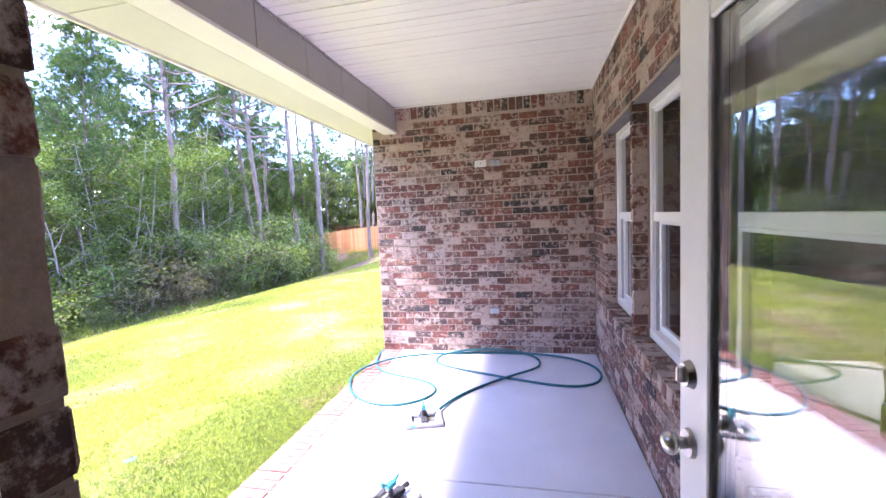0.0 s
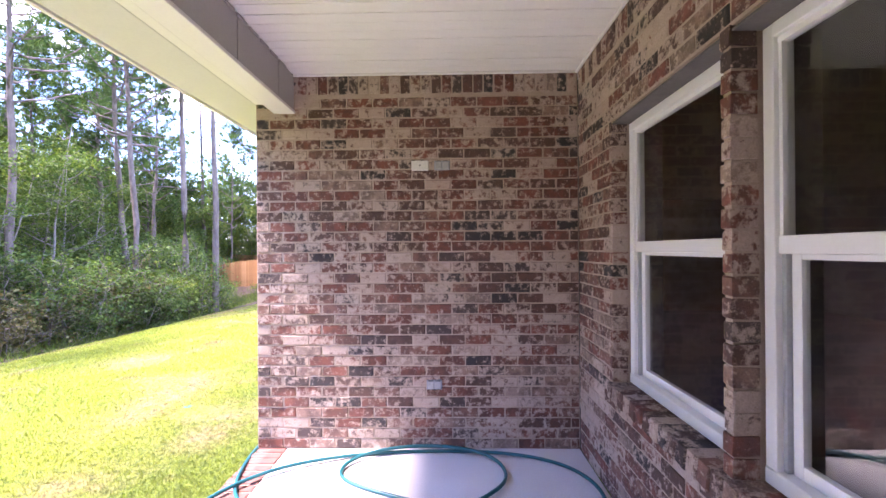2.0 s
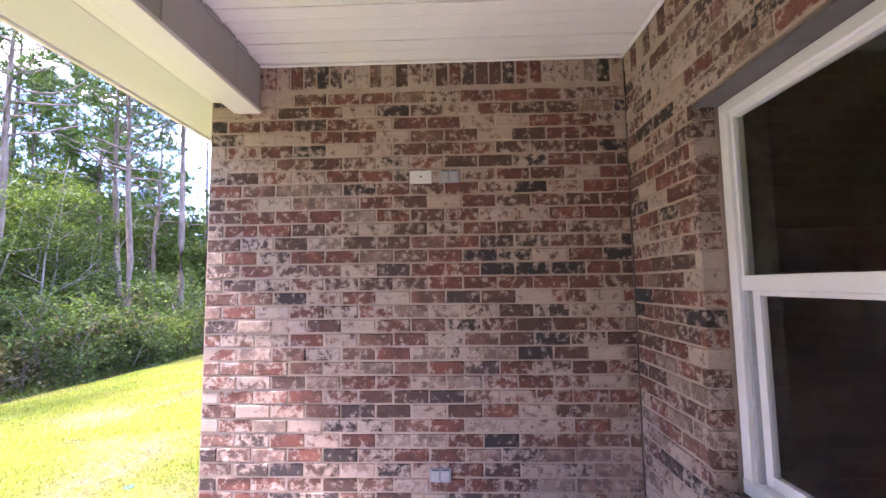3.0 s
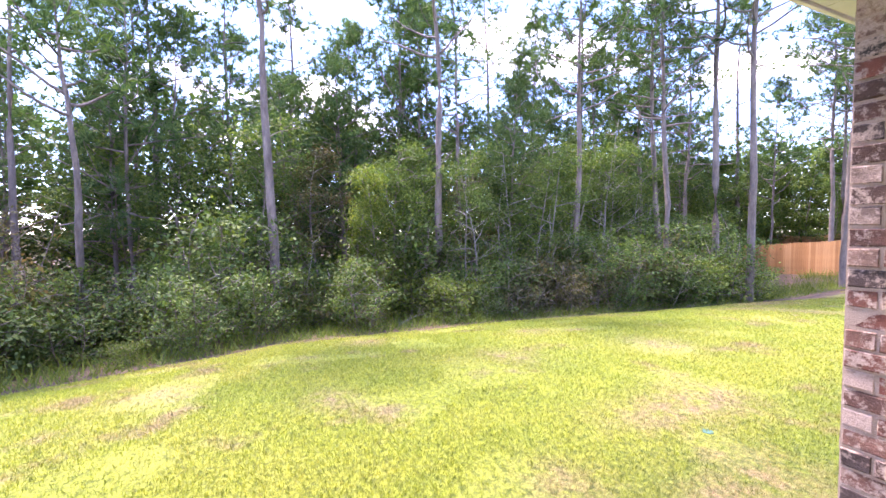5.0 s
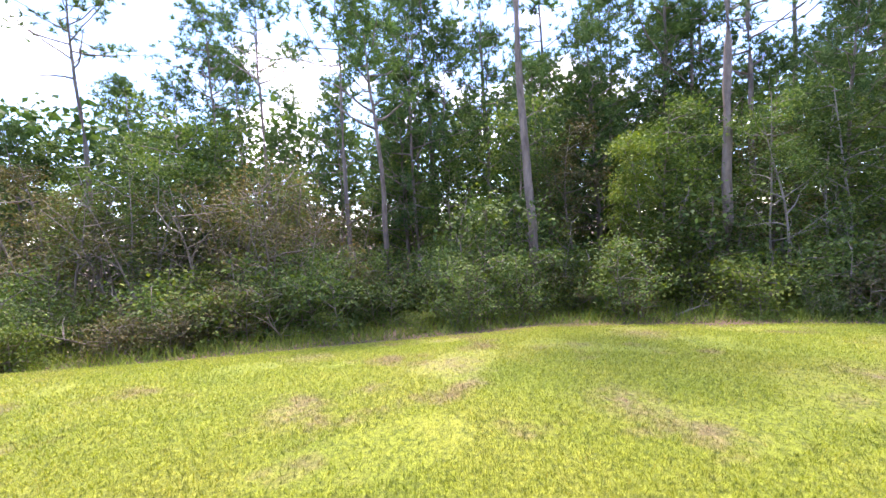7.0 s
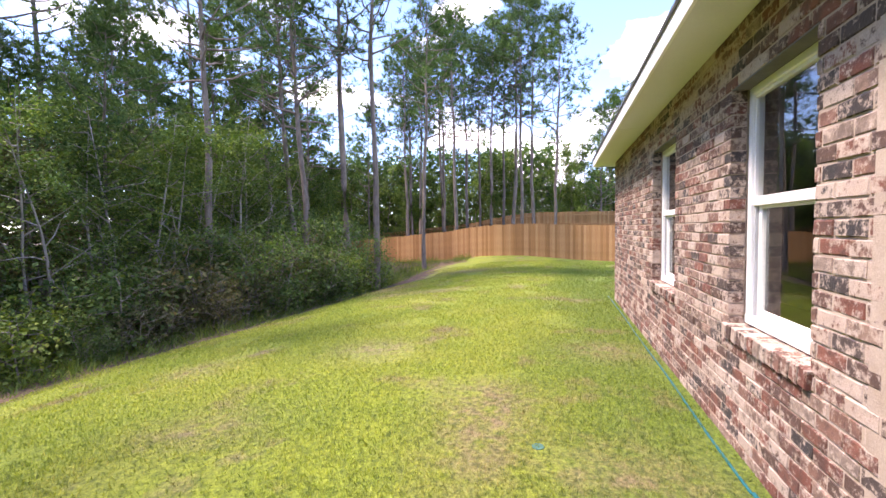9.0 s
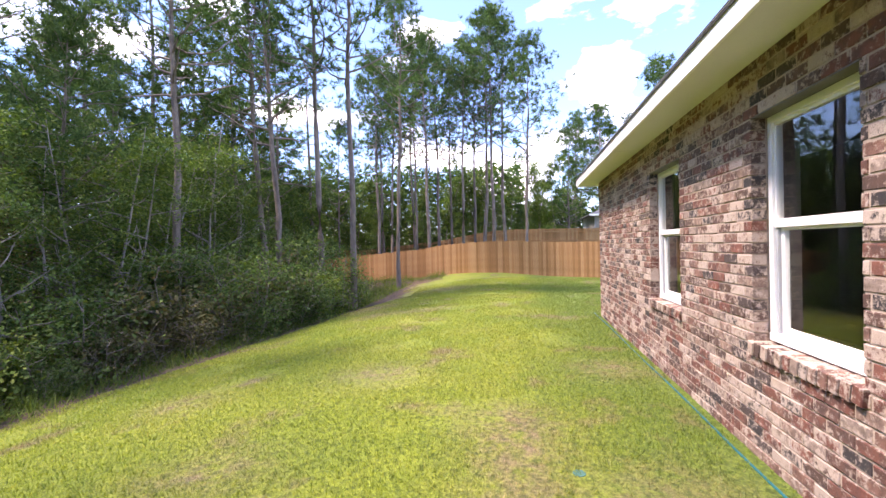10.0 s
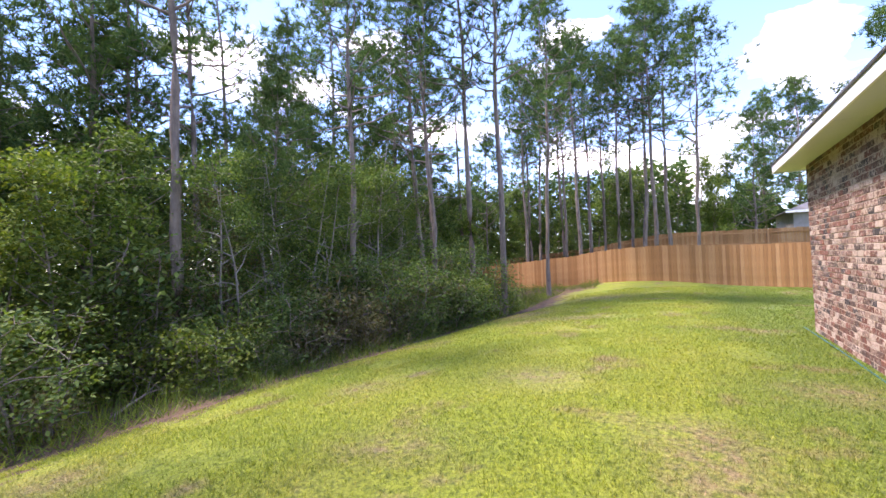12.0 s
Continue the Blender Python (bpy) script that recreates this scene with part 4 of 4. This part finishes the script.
# ---- trees ----
def mesh_from(name, v, f, material):
    me = bpy.data.meshes.new(name)
    me.from_pydata(v, [], f)
    me.materials.append(material)
    return me


def add_limb(v, f, pts, radii, n=6):
    """A tapered limb along pts, open at the foot and pointed or closed at the tip."""
    k0 = len(v)
    for i, (p, r) in enumerate(zip(pts, radii)):
        d = (pts[min(i + 1, len(pts) - 1)] - pts[max(i - 1, 0)]).normalized()
        q = d.to_track_quat('Z', 'Y')
        for j in range(n):
            t = 2 * math.pi * j / n
            v.append(tuple(p + q @ Vector((math.cos(t) * r, math.sin(t) * r, 0))))
    for i in range(len(pts) - 1):
        for j in range(n):
            a, b = k0 + i * n + j, k0 + i * n + (j + 1) % n
            f.append((a, b, b + n, a + n))


def limb_points(r, start, direction, length, steps, wander, lift=0.0):
    pts, d, p = [start.copy()], direction.normalized(), start.copy()
    for _ in range(steps):
        d = (d + Vector((r.gauss(0, wander), r.gauss(0, wander), r.gauss(0, wander) + lift))).normalized()
        p = p + d * (length / steps)
        pts.append(p.copy())
    return pts


def tuft(v, f, r, c, d, size, blades):
    """A brush of long needles round a shoot."""
    for _ in range(blades):
        w = (d * 0.7 + Vector((r.gauss(0, 1), r.gauss(0, 1), r.gauss(0, 1))).normalized()).normalized()
        s = w.cross(Vector((r.gauss(0, 1), r.gauss(0, 1), r.gauss(0, 1)))).normalized() * size * 0.055
        k = len(v)
        base, tip = c + w * size * 0.05, c + w * size * r.uniform(0.7, 1.15)
        v += [tuple(base + s), tuple(base - s), tuple(tip)]
        f.append((k, k + 1, k + 2))


def leaf(v, f, r, c, size):
    """One pointed leaf, a folded pair of triangles."""
    a = Vector((r.gauss(0, 1), r.gauss(0, 1), r.gauss(0, 0.6))).normalized()
    b = a.cross(Vector((r.gauss(0, .5), r.gauss(0, .5), 1))).normalized()
    s = size * r.uniform(0.6, 1.3)
    k = len(v)
    v += [tuple(c), tuple(c + a * s * 0.5 + b * s * 0.3), tuple(c + a * s + Vector((0, 0, -0.15 * s))), tuple(c + a * s * 0.5 - b * s * 0.3)]
    f += [(k, k + 1, k + 2), (k, k + 2, k + 3)]


def tree_thing(name, trunk, crown, label, category, group, bark, leaves):
    t = thing(name, (0, 0, 0), label, category, group)
    link = mesh_from("trunk", *trunk, bark)
    link.polygons.foreach_set("use_smooth", [True] * len(link.polygons))
    for nm, me in (("trunk", link), ("crown", mesh_from("crown", *crown, leaves))):
        ob = new(nm, me)
        ob.parent = t
    return t


def pine(seed, h=17.0, radius=0.15, bare=0.5, limbs=30, reach=2.4, label="tall straight pine with bare trunk and needle crown"):
    r = random.Random(seed)
    tv, tf, cv, cf = [], [], [], []
    steps = 12
    pts = [Vector((0, 0, -0.3))]
    for i in range(1, steps + 1):
        pts.append(Vector((pts[-1].x + r.gauss(0, 0.05), pts[-1].y + r.gauss(0, 0.05), h * i / steps)))
    add_limb(tv, tf, pts, [radius * (1.12 if i == 0 else 1 - 0.86 * (i / steps) ** 1.3) for i in range(steps + 1)], 9)
    for k in range(limbs):
        u = bare + (1 - bare) * ((k + r.random()) / limbs)
        seg = min(int(u * steps), steps - 1)
        start = pts[seg].lerp(pts[seg + 1], u * steps - seg)
        a = k * 2.4 + r.uniform(-0.5, 0.5)
        v = (u - bare) / (1 - bare)
        length = reach * (0.35 + 0.9 * math.sin(math.pi * min(1, 0.2 + 0.8 * v) ** 0.9)) * r.uniform(0.6, 1.15)
        lp = limb_points(r, start, Vector((math.cos(a), math.sin(a), r.uniform(-0.1, 0.5))), length, 5, 0.16, 0.07)
        add_limb(tv, tf, lp, [0.032 * (1 - 0.75 * i / 5) * (1.3 - v) + 0.006 for i in range(6)], 4)
        dead = v < 0.2 and r.random() < 0.6
        for _ in range(0 if dead else 8 + int(10 * v) + r.randint(0, 4)):
            i = r.uniform(2.0, 5)
            j = min(int(i), 4)
            p = lp[j].lerp(lp[j + 1], i - j)
            off = Vector((r.gauss(0, 0.28), r.gauss(0, 0.28), r.gauss(0.08, 0.2)))
            tuft(cv, cf, r, p + off, (off + Vector((0, 0, 0.3))).normalized(), r.uniform(0.28, 0.42), 17)
    for _ in range(16):
        p = pts[-1] + Vector((r.gauss(0, 0.3), r.gauss(0, 0.3), r.uniform(-0.9, 0.3)))
        tuft(cv, cf, r, p, Vector((0, 0, 1)), 0.4, 15)
    return tree_thing("pine_tree", (tv, tf), (cv, cf), label, "tree", "pines of the wood", BARK, NEEDLE)


def broadleaf(seed, h=8.0, radius=0.07, spread=2.2, low=0.25, leaves=4200, size=0.14, mat_leaf=LEAF, bark=TWIG, stems=1, label="leafy broadleaf tree in the undergrowth", name="broadleaf_tree"):
    r = random.Random(seed)
    tv, tf, cv, cf = [], [], [], []
    tips = []
    for s in range(stems):
        a = s * 2.4 + r.random()
        lean = Vector((math.cos(a), math.sin(a), 0)) * (0.18 if stems > 1 else 0.05)
        pts = limb_points(r, Vector((lean.x * 1.5, lean.y * 1.5, -0.3)), Vector((lean.x, lean.y, 1)), h * r.uniform(0.8, 1), 9, 0.06, 0.03)
        add_limb(tv, tf, pts, [radius * (1 - 0.85 * i / 9) for i in range(10)], 7)
        nb = max(7, int(20 / stems))
        for k in range(nb):
            u = low + (0.98 - low) * (k + r.random()) / nb
            j = min(int(u * 9), 8)
            start = pts[j].lerp(pts[j + 1], u * 9 - j)
            a = k * 2.4 + r.uniform(-0.6, 0.6)
            v = (u - low) / (1 - low)
            ln = spread * (1.05 - 0.65 * v) * r.uniform(0.55, 1.15)
            lp = limb_points(r, start, Vector((math.cos(a), math.sin(a), r.uniform(0.1, 0.8))), ln, 4, 0.2, 0.04)
            add_limb(tv, tf, lp, [radius * 0.4 * (1 - 0.8 * i / 4) + 0.004 for i in range(5)], 4)
            tips += [lp[2], lp[3], lp[4], lp[4]]
            for _ in range(2):
                sp = limb_points(r, lp[r.randint(2, 3)], Vector((r.gauss(0, 1), r.gauss(0, 1), r.gauss(0.2, 0.6))), ln * 0.45, 2, 0.2)
                add_limb(tv, tf, sp, [radius * 0.16 + 0.003, 0.005, 0.003], 3)
                tips += [sp[1], sp[2]]
    clumps = [(p, r.uniform(0.7, 1.3)) for p in tips if r.random() < 0.85]
    for _ in range(leaves):
        c, k = r.choice(clumps)
        leaf(cv, cf, r, c + Vector((r.gauss(0, 0.26), r.gauss(0, 0.26), r.gauss(0, 0.17))) * k * (spread / 2) ** 0.5, size)
    return tree_thing(name, (tv, tf), (cv, cf), label, "tree" if name != "shrub" else "shrub", "undergrowth of the wood", bark, mat_leaf)


def shrub(seed, h, spread, leaves, mat_leaf, size=0.09, label="dense green shrub at the edge of the wood"):
    return broadleaf(seed, h, 0.022, spread, 0.08, leaves, size, mat_leaf, TWIG, 4, label, "shrub")


def spread_copies(protos, spots, seed, smin=0.85, smax=1.15):
    """The first spots take the prototypes themselves, the others copies; every one turned and sized a little."""
    r = random.Random(seed)
    for i, (x, y, *s) in enumerate(spots):
        p = protos[i % len(protos)]
        k = s[0] if s else r.uniform(smin, smax)
        m = pose(x, y, ground_z(x, y) - 0.02, r.uniform(-1.5, 1.5), r.uniform(-1.5, 1.5), r.uniform(0, 360))
        t = p if i < len(protos) else copy_thing(p, m)
        t.matrix_basis = m @ Matrix.Diagonal((k, k, k * r.uniform(0.94, 1.06), 1))


# the pines that stand out one by one, at the edge of the wood and along the fences
edge_pines = [(-13.4, 7.9, 1.0), (-13.1, 2.85, 1.0), (-17.2, 10.5), (-19.2, 8.1), (-24.6, 7.4), (-22.6, 10.7), (-21.0, 4.0), (-19.8, -0.9), (-20.9, -2.1), (-23.2, 1.1)]
fence_pines = [(-13.6, 13.8), (-13.8, 18.8), (-12.4, 17.3), (-11.5, 18.9), (-9.8, 18.1), (-13.6, 31.8), (-9.9, 24.5), (-14.3, 35.0), (-9.5, 30.6), (-9.7, 35.3), (-9.0, 36.4), (-7.5, 32.6),
               (-5.2, 31.8), (-4.4, 32.3), (-3.0, 30.4), (-12.2, 37.0), (-7.0, 36.0), (-6.1, 34.2), (-11.0, 33.0), (-13.2, 33.5)]
spread_copies([pine(3, 9.2, 0.095, 0.62, 14, 1.3, "slender young pine with a tufted top")], [(-12.9, -1.4, 1.0)], 2)
spread_copies([pine(1, 13.5, 0.14, 0.56, 15, 2.0), pine(2, 14.0, 0.135, 0.58, 15, 2.0), pine(13, 16.5, 0.13, 0.45, 26, 2.2)], edge_pines, 3)
spread_copies([pine(4, 17, 0.135, 0.48, 36, 2.5), pine(5, 18, 0.14, 0.42, 40, 2.6), pine(6, 16, 0.125, 0.45, 36, 2.3), pine(7, 17.5, 0.13, 0.52, 34, 2.4)], fence_pines, 4, 0.9, 1.08)
spread_copies([pine(8, 12, 0.12, 0.15, 44, 2.2, "younger pine, needled nearly to the ground")], [(0.2, 36.5, 0.75), (4.6, 48.0, 1.15), (9.5, 44.5, 1.45), (2.6, 50.0, 1.1), (7.0, 52.0, 1.0)], 5)
spread_copies([pine(9, 20, 0.17, 0.6, 30, 2.6, "old pine standing back in the wood"), pine(10, 15, 0.14, 0.4, 34, 2.2, "pine with a rounded crown in the wood")],
              [(-15.3, -24.2, 0.95), (-24.5, -22.4, 0.85), (-30.6, -18.4, 0.8), (-26.0, -12.0, 0.78), (-28.0, -5.0, 0.8), (-30.0, 3.0, 0.9), (-30.0, 12.0, 0.95), (-20.0, 16.0, 1.0), (-23.0, 22.0, 1.0),
               (-18.0, 26.0, 1.0), (-27.0, 30.0, 1.0), (-20.0, -14.0, 0.75), (-11.0, -28.0, 0.8), (-17.0, 21.0, 1.0), (-26.0, 17.0, 1.0), (-16.0, 40.0, 0.95), (-21.0, 36.0, 1.0)], 6)

mid = []
r = random.Random(19)
for k in range(40):
    y = -22 + k * 1.45 + r.uniform(-0.6, 0.6)
    mid.append(((-17.5 if y > -5 else -17.5 + (-5 - y) * 0.6) - r.uniform(0, 8), y, r.uniform(0.72, 1.05) * (0.8 if y < -4 else 1.0)))
spread_copies([pine(11, 14, 0.10, 0.28, 34, 2.0, "slim pine among the undergrowth"), pine(12, 12.5, 0.09, 0.35, 32, 1.9, "slim pine among the undergrowth")], mid, 16)

# pines whose crowns stand out against the sky
spread_copies([pine(14, 15.0, 0.13, 0.68, 20, 2.4, "tall pine with a rounded open crown above the wood")], [(-15.6, -14.5, 1.0), (-18.8, -11.1, 0.93), (-15.6, -3.6, 0.80), (-10.0, -15.6, 1.25), (-21.0, -13.0, 0.9), (-17.5, -8.0, 0.86)], 23)
spread_copies([pine(15, 13.0, 0.12, 0.18, 46, 2.6, "dense dark pine with limbs low on its trunk")], [(-15.6, 11.8, 0.66), (-17.6, 15.0, 0.68), (-19.0, 5.8, 0.8), (-17.6, 3.4, 0.7), (-20.6, 9.6, 0.85), (-18.4, -2.2, 0.7)], 24)

# trees of the undergrowth
r = random.Random(31)
near_spots = [(-14.6, 6.3), (-15.2, 2.1), (-15.0, 10.1), (-15.6, -5.4), (-14.6, -8.6), (-12.2, -12.6), (-15.6, 13.0), (-17.0, 0.0), (-15.5, 4.4), (-16.8, 8.5), (-14.2, -8.5), (-8.2, -14.0)]
pr = [broadleaf(41, 7.5, 0.06, 2.1, 0.1, 9000, 0.105), broadleaf(42, 8.5, 0.07, 2.4, 0.15, 9500, 0.105), broadleaf(43, 7.0, 0.06, 2.0, 0.08, 7500, 0.095, LEAFB, label="brownish sparse broadleaf tree in the undergrowth")]
spread_copies(pr, near_spots, 7, 0.85, 1.15)
spread_copies([broadleaf(44, 6.4, 0.05, 1.25, 0.06, 5600, 0.095, LEAFY, label="slender yellow-green sweetgum at the wood's edge")], [(-13.2, 5.9), (-13.6, 4.9, 0.7), (-10.6, -10.2, 0.75)], 8)
spread_copies([broadleaf(45, 7.6, 0.055, 2.3, 0.32, 8500, 0.10, LEAF, PALEBARK, 4, "pale multi-stemmed tree with thin leafy crown")], [(-15.0, 15.8, 1.05), (-15.8, 18.0, 0.95), (-12.2, -9.2, 0.8)], 9)
deep = [broadleaf(46, 11.5, 0.09, 2.9, 0.1, 5600, 0.21), broadleaf(47, 10.0, 0.08, 2.7, 0.08, 5400, 0.20)]
deep_spots = []
for k in range(52):
    y = -26 + k * 1.35 + r.uniform(-0.5, 0.5)
    base = -18.5 if y > -6 else -18.5 + (-6 - y) * 0.55
    deep_spots.append((base - r.uniform(0, 4.5) - (3.5 if k % 2 else 0), y, r.uniform(0.65, 1.0) * (0.8 if y < 0 else 1.0)))
deep_spots += [(-21 + i * 1.5 + r.uniform(-.6, .6), 39.5 + r.uniform(-1.0, 4.5), r.uniform(0.6, 0.95)) for i in range(15)]
deep_spots += [(-22 + i * 1.9 + r.uniform(-.6, .6), 36.8 + (i % 3) * 1.4, r.uniform(0.38, 0.6)) for i in range(11)]
deep_spots += [(-17 + i * 3.1 + r.uniform(-.8, .8), 45 + r.uniform(-1.5, 3), r.uniform(0.55, 0.8)) for i in range(11)]
deep_spots += [(-19.5 + r.uniform(-3, 1), 22 + i * 2.2, r.uniform(0.6, 0.85)) for i in range(7)]
spread_copies(deep, deep_spots, 10)

spread_copies([broadleaf(61, 5.0, 0.035, 1.3, 0.25, 650, 0.11, LEAFY, PALEBARK, 2, "half-bare pale sapling with few yellowish leaves"),
               broadleaf(62, 4.2, 0.03, 1.2, 0.2, 420, 0.10, LEAFB, PALEBARK, 2, "half-bare pale sapling with few brownish leaves")],
              [(-9.2, -11.6), (-10.8, -9.6, 0.9), (-12.8, -6.0, 0.8), (-12.9, 6.9, 0.5), (-14.2, 12.4, 0.6), (-12.9, 1.2, 0.5), (-8.0, -12.6, 0.9), (-14.6, 14.4, 0.8), (-12.2, -4.5, 0.8), (-12.5, -7.6, 1.0), (-11.6, -8.4, 0.9), (-12.9, -3.0, 0.75), (-13.2, -5.3, 1.0), (-12.2, -6.6, 0.7), (-13.4, 11.0, 0.7), (-13.9, 13.2, 0.85), (-12.7, 3.4, 0.55)], 18)

spread_copies([broadleaf(63, 5.0, 0.042, 2.2, 0.14, 3400, 0.085, LEAFB, TWIG, 4, "sparse brownish thicket tree with tangled bare twigs")],
              [(-12.4, -4.4), (-11.8, -6.2, 1.05), (-11.2, -7.9, 0.95), (-13.4, -3.0, 0.85), (-10.2, -9.6, 1.0), (-13.2, -6.6, 1.15), (-9.4, -12.0, 0.9), (-14.4, 8.0, 0.7)], 25)
spread_copies([broadleaf(64, 8.6, 0.06, 2.3, 0.16, 7000, 0.105, LEAF, PALEBARK, 2, "tall green broadleaf tree at the lawn's end of the wood")], [(-13.6, 10.6, 0.8), (-14.0, 12.2, 0.85), (-13.4, 9.2, 0.68), (-14.9, 14.2, 0.85)], 26)

# shrubs along the edge
sh = [shrub(51, 1.9, 1.0, 2600, LEAF), shrub(52, 1.5, 0.9, 2300, LEAFY, 0.085, "yellow-green shrub at the edge of the wood"), shrub(53, 2.3, 1.1, 2600, LEAF), shrub(54, 1.7, 1.0, 1700, LEAFB, 0.085, "half-bare brownish shrub at the edge of the wood")]
sh_spots = []
for k in range(130):
    y = -13 + k * 0.265 + r.uniform(-0.5, 0.5)
    u = r.random()
    sh_spots.append((wood_edge(y) - 0.45 - 3.4 * u - r.uniform(0, 0.6), y, (0.48 + 0.85 * u) * r.uniform(0.6, 1.35)))
r.shuffle(sh_spots)
sh_spots += [(-10.9, 13.2, 1.2), (-11.2, 14.4, 1.4), (-10.9, 15.8, 1.35), (-10.6, 16.9, 1.3), (-10.3, 17.9, 1.1), (-11.8, 16.2, 1.5), (-10.6, 14.8, 1.0), (-10.2, 18.8, 0.9), (-11.4, 18.2, 1.3), (-11.3, 12.2, 1.1), (-11.9, 9.4, 1.2), (-11.6, 7.6, 1.0), (-11.5, 5.0, 0.9), (-12.0, 11.0, 1.4), (-12.3, -0.6, 1.0), (-12.0, 0.1, 0.9), (-12.1, -1.6, 0.9)]
spread_copies(sh, sh_spots, 12)

# deep woods behind, ferns and weeds along the edge
rs = random.Random(77)
v, f = [], []
for k in range(76000):
    u = rs.uniform(-32, 46)
    x = -25.5 - rs.uniform(0, 7) if u > -6 else -25.5 + (-6 - u) * 0.7 - rs.uniform(0, 7)
    top = (10.8 if u > -4 else 10.0) + 2.2 * noise.noise((u * 0.25, 0, 5)) + 1.6 * noise.noise((u * 0.9, x * 0.3, 9))
    leaf(v, f, rs, Vector((x, u, -2.2 + rs.random() ** 1.15 * top)), 0.5)
for k in range(36000):
    x = rs.uniform(-34, 20)
    top = (11.0 if x < -3 else 6.0) + 2.0 * noise.noise((x * 0.25, 4, 5)) + 1.5 * noise.noise((x * 0.9, 8, 9))
    leaf(v, f, rs, Vector((x, 54 + rs.uniform(0, 5), 0.4 + rs.random() ** 1.1 * top)), 0.65)
me = mesh_from("far_woods", v, f, NEEDLE)
tagged(new("far_woods", me), "deep green woods filling the distance", "woods", "", "stuff")
v, f = [], []
for k in range(13000):
    y = rs.uniform(-10, 26)
    x = wood_edge(y) - abs(rs.gauss(0, 1.1)) - 0.05
    if k > 11600:
        x = rs.uniform(-13.5, -7.8)
        y = 28.0 - (x + 9) * 0.41 - abs(rs.gauss(0, 0.9)) - 0.2
    z = ground_z(x, y)
    h = rs.uniform(0.08, 0.5) * min(1, 0.35 + abs(wood_edge(y) - x) * 0.6)
    a = rs.uniform(0, 6.28)
    w = Vector((math.cos(a), math.sin(a), 0)) * 0.011
    t = Vector((x + rs.gauss(0, 0.16), y + rs.gauss(0, 0.16), z + h))
    b = Vector((x, y, z - 0.02))
    kk = len(v)
    v += [tuple(b - w), tuple(b + w), tuple(t)]
    f.append((kk, kk + 1, kk + 2))
me = mesh_from("tall_weeds", v, f, LEAFY)
tagged(new("tall_weeds", me), "tall weeds and grasses along the edge of the wood", "weeds", "", "stuff")

# fallen dead branches at the foot of the wood
for i in range(14):
    y = rs.uniform(-8, 18)
    x = wood_edge(y) - rs.uniform(1.0, 2.4)
    v, f = [], []
    pts = limb_points(rs, Vector((0, 0, 0.03)), Vector((rs.gauss(0, 1), rs.gauss(0, 1), 0.25)), rs.uniform(0.8, 2.0), 5, 0.15)
    add_limb(v, f, pts, [0.022 * (1 - 0.8 * k / 5) + 0.003 for k in range(6)], 5)
    for _ in range(4):
        sp = limb_points(rs, pts[rs.randint(1, 4)], Vector((rs.gauss(0, 1), rs.gauss(0, 1), rs.uniform(0.2, 1))), 0.6, 3, 0.2)
        add_limb(v, f, sp, [0.01, 0.007, 0.005, 0.003], 4)
    ob = new("dead_branch", mesh_from("dead_branch", v, f, TWIG))
    ob.matrix_basis = pose(x, y, ground_z(x, y) - 0.02)
    tagged(ob, "bare grey fallen branch among the weeds", "branch", "fallen branches")

# ---- bricks, last ----
for wall, spots, near, m_wall in walls:
    lay(wall, m_wall, spots, near)
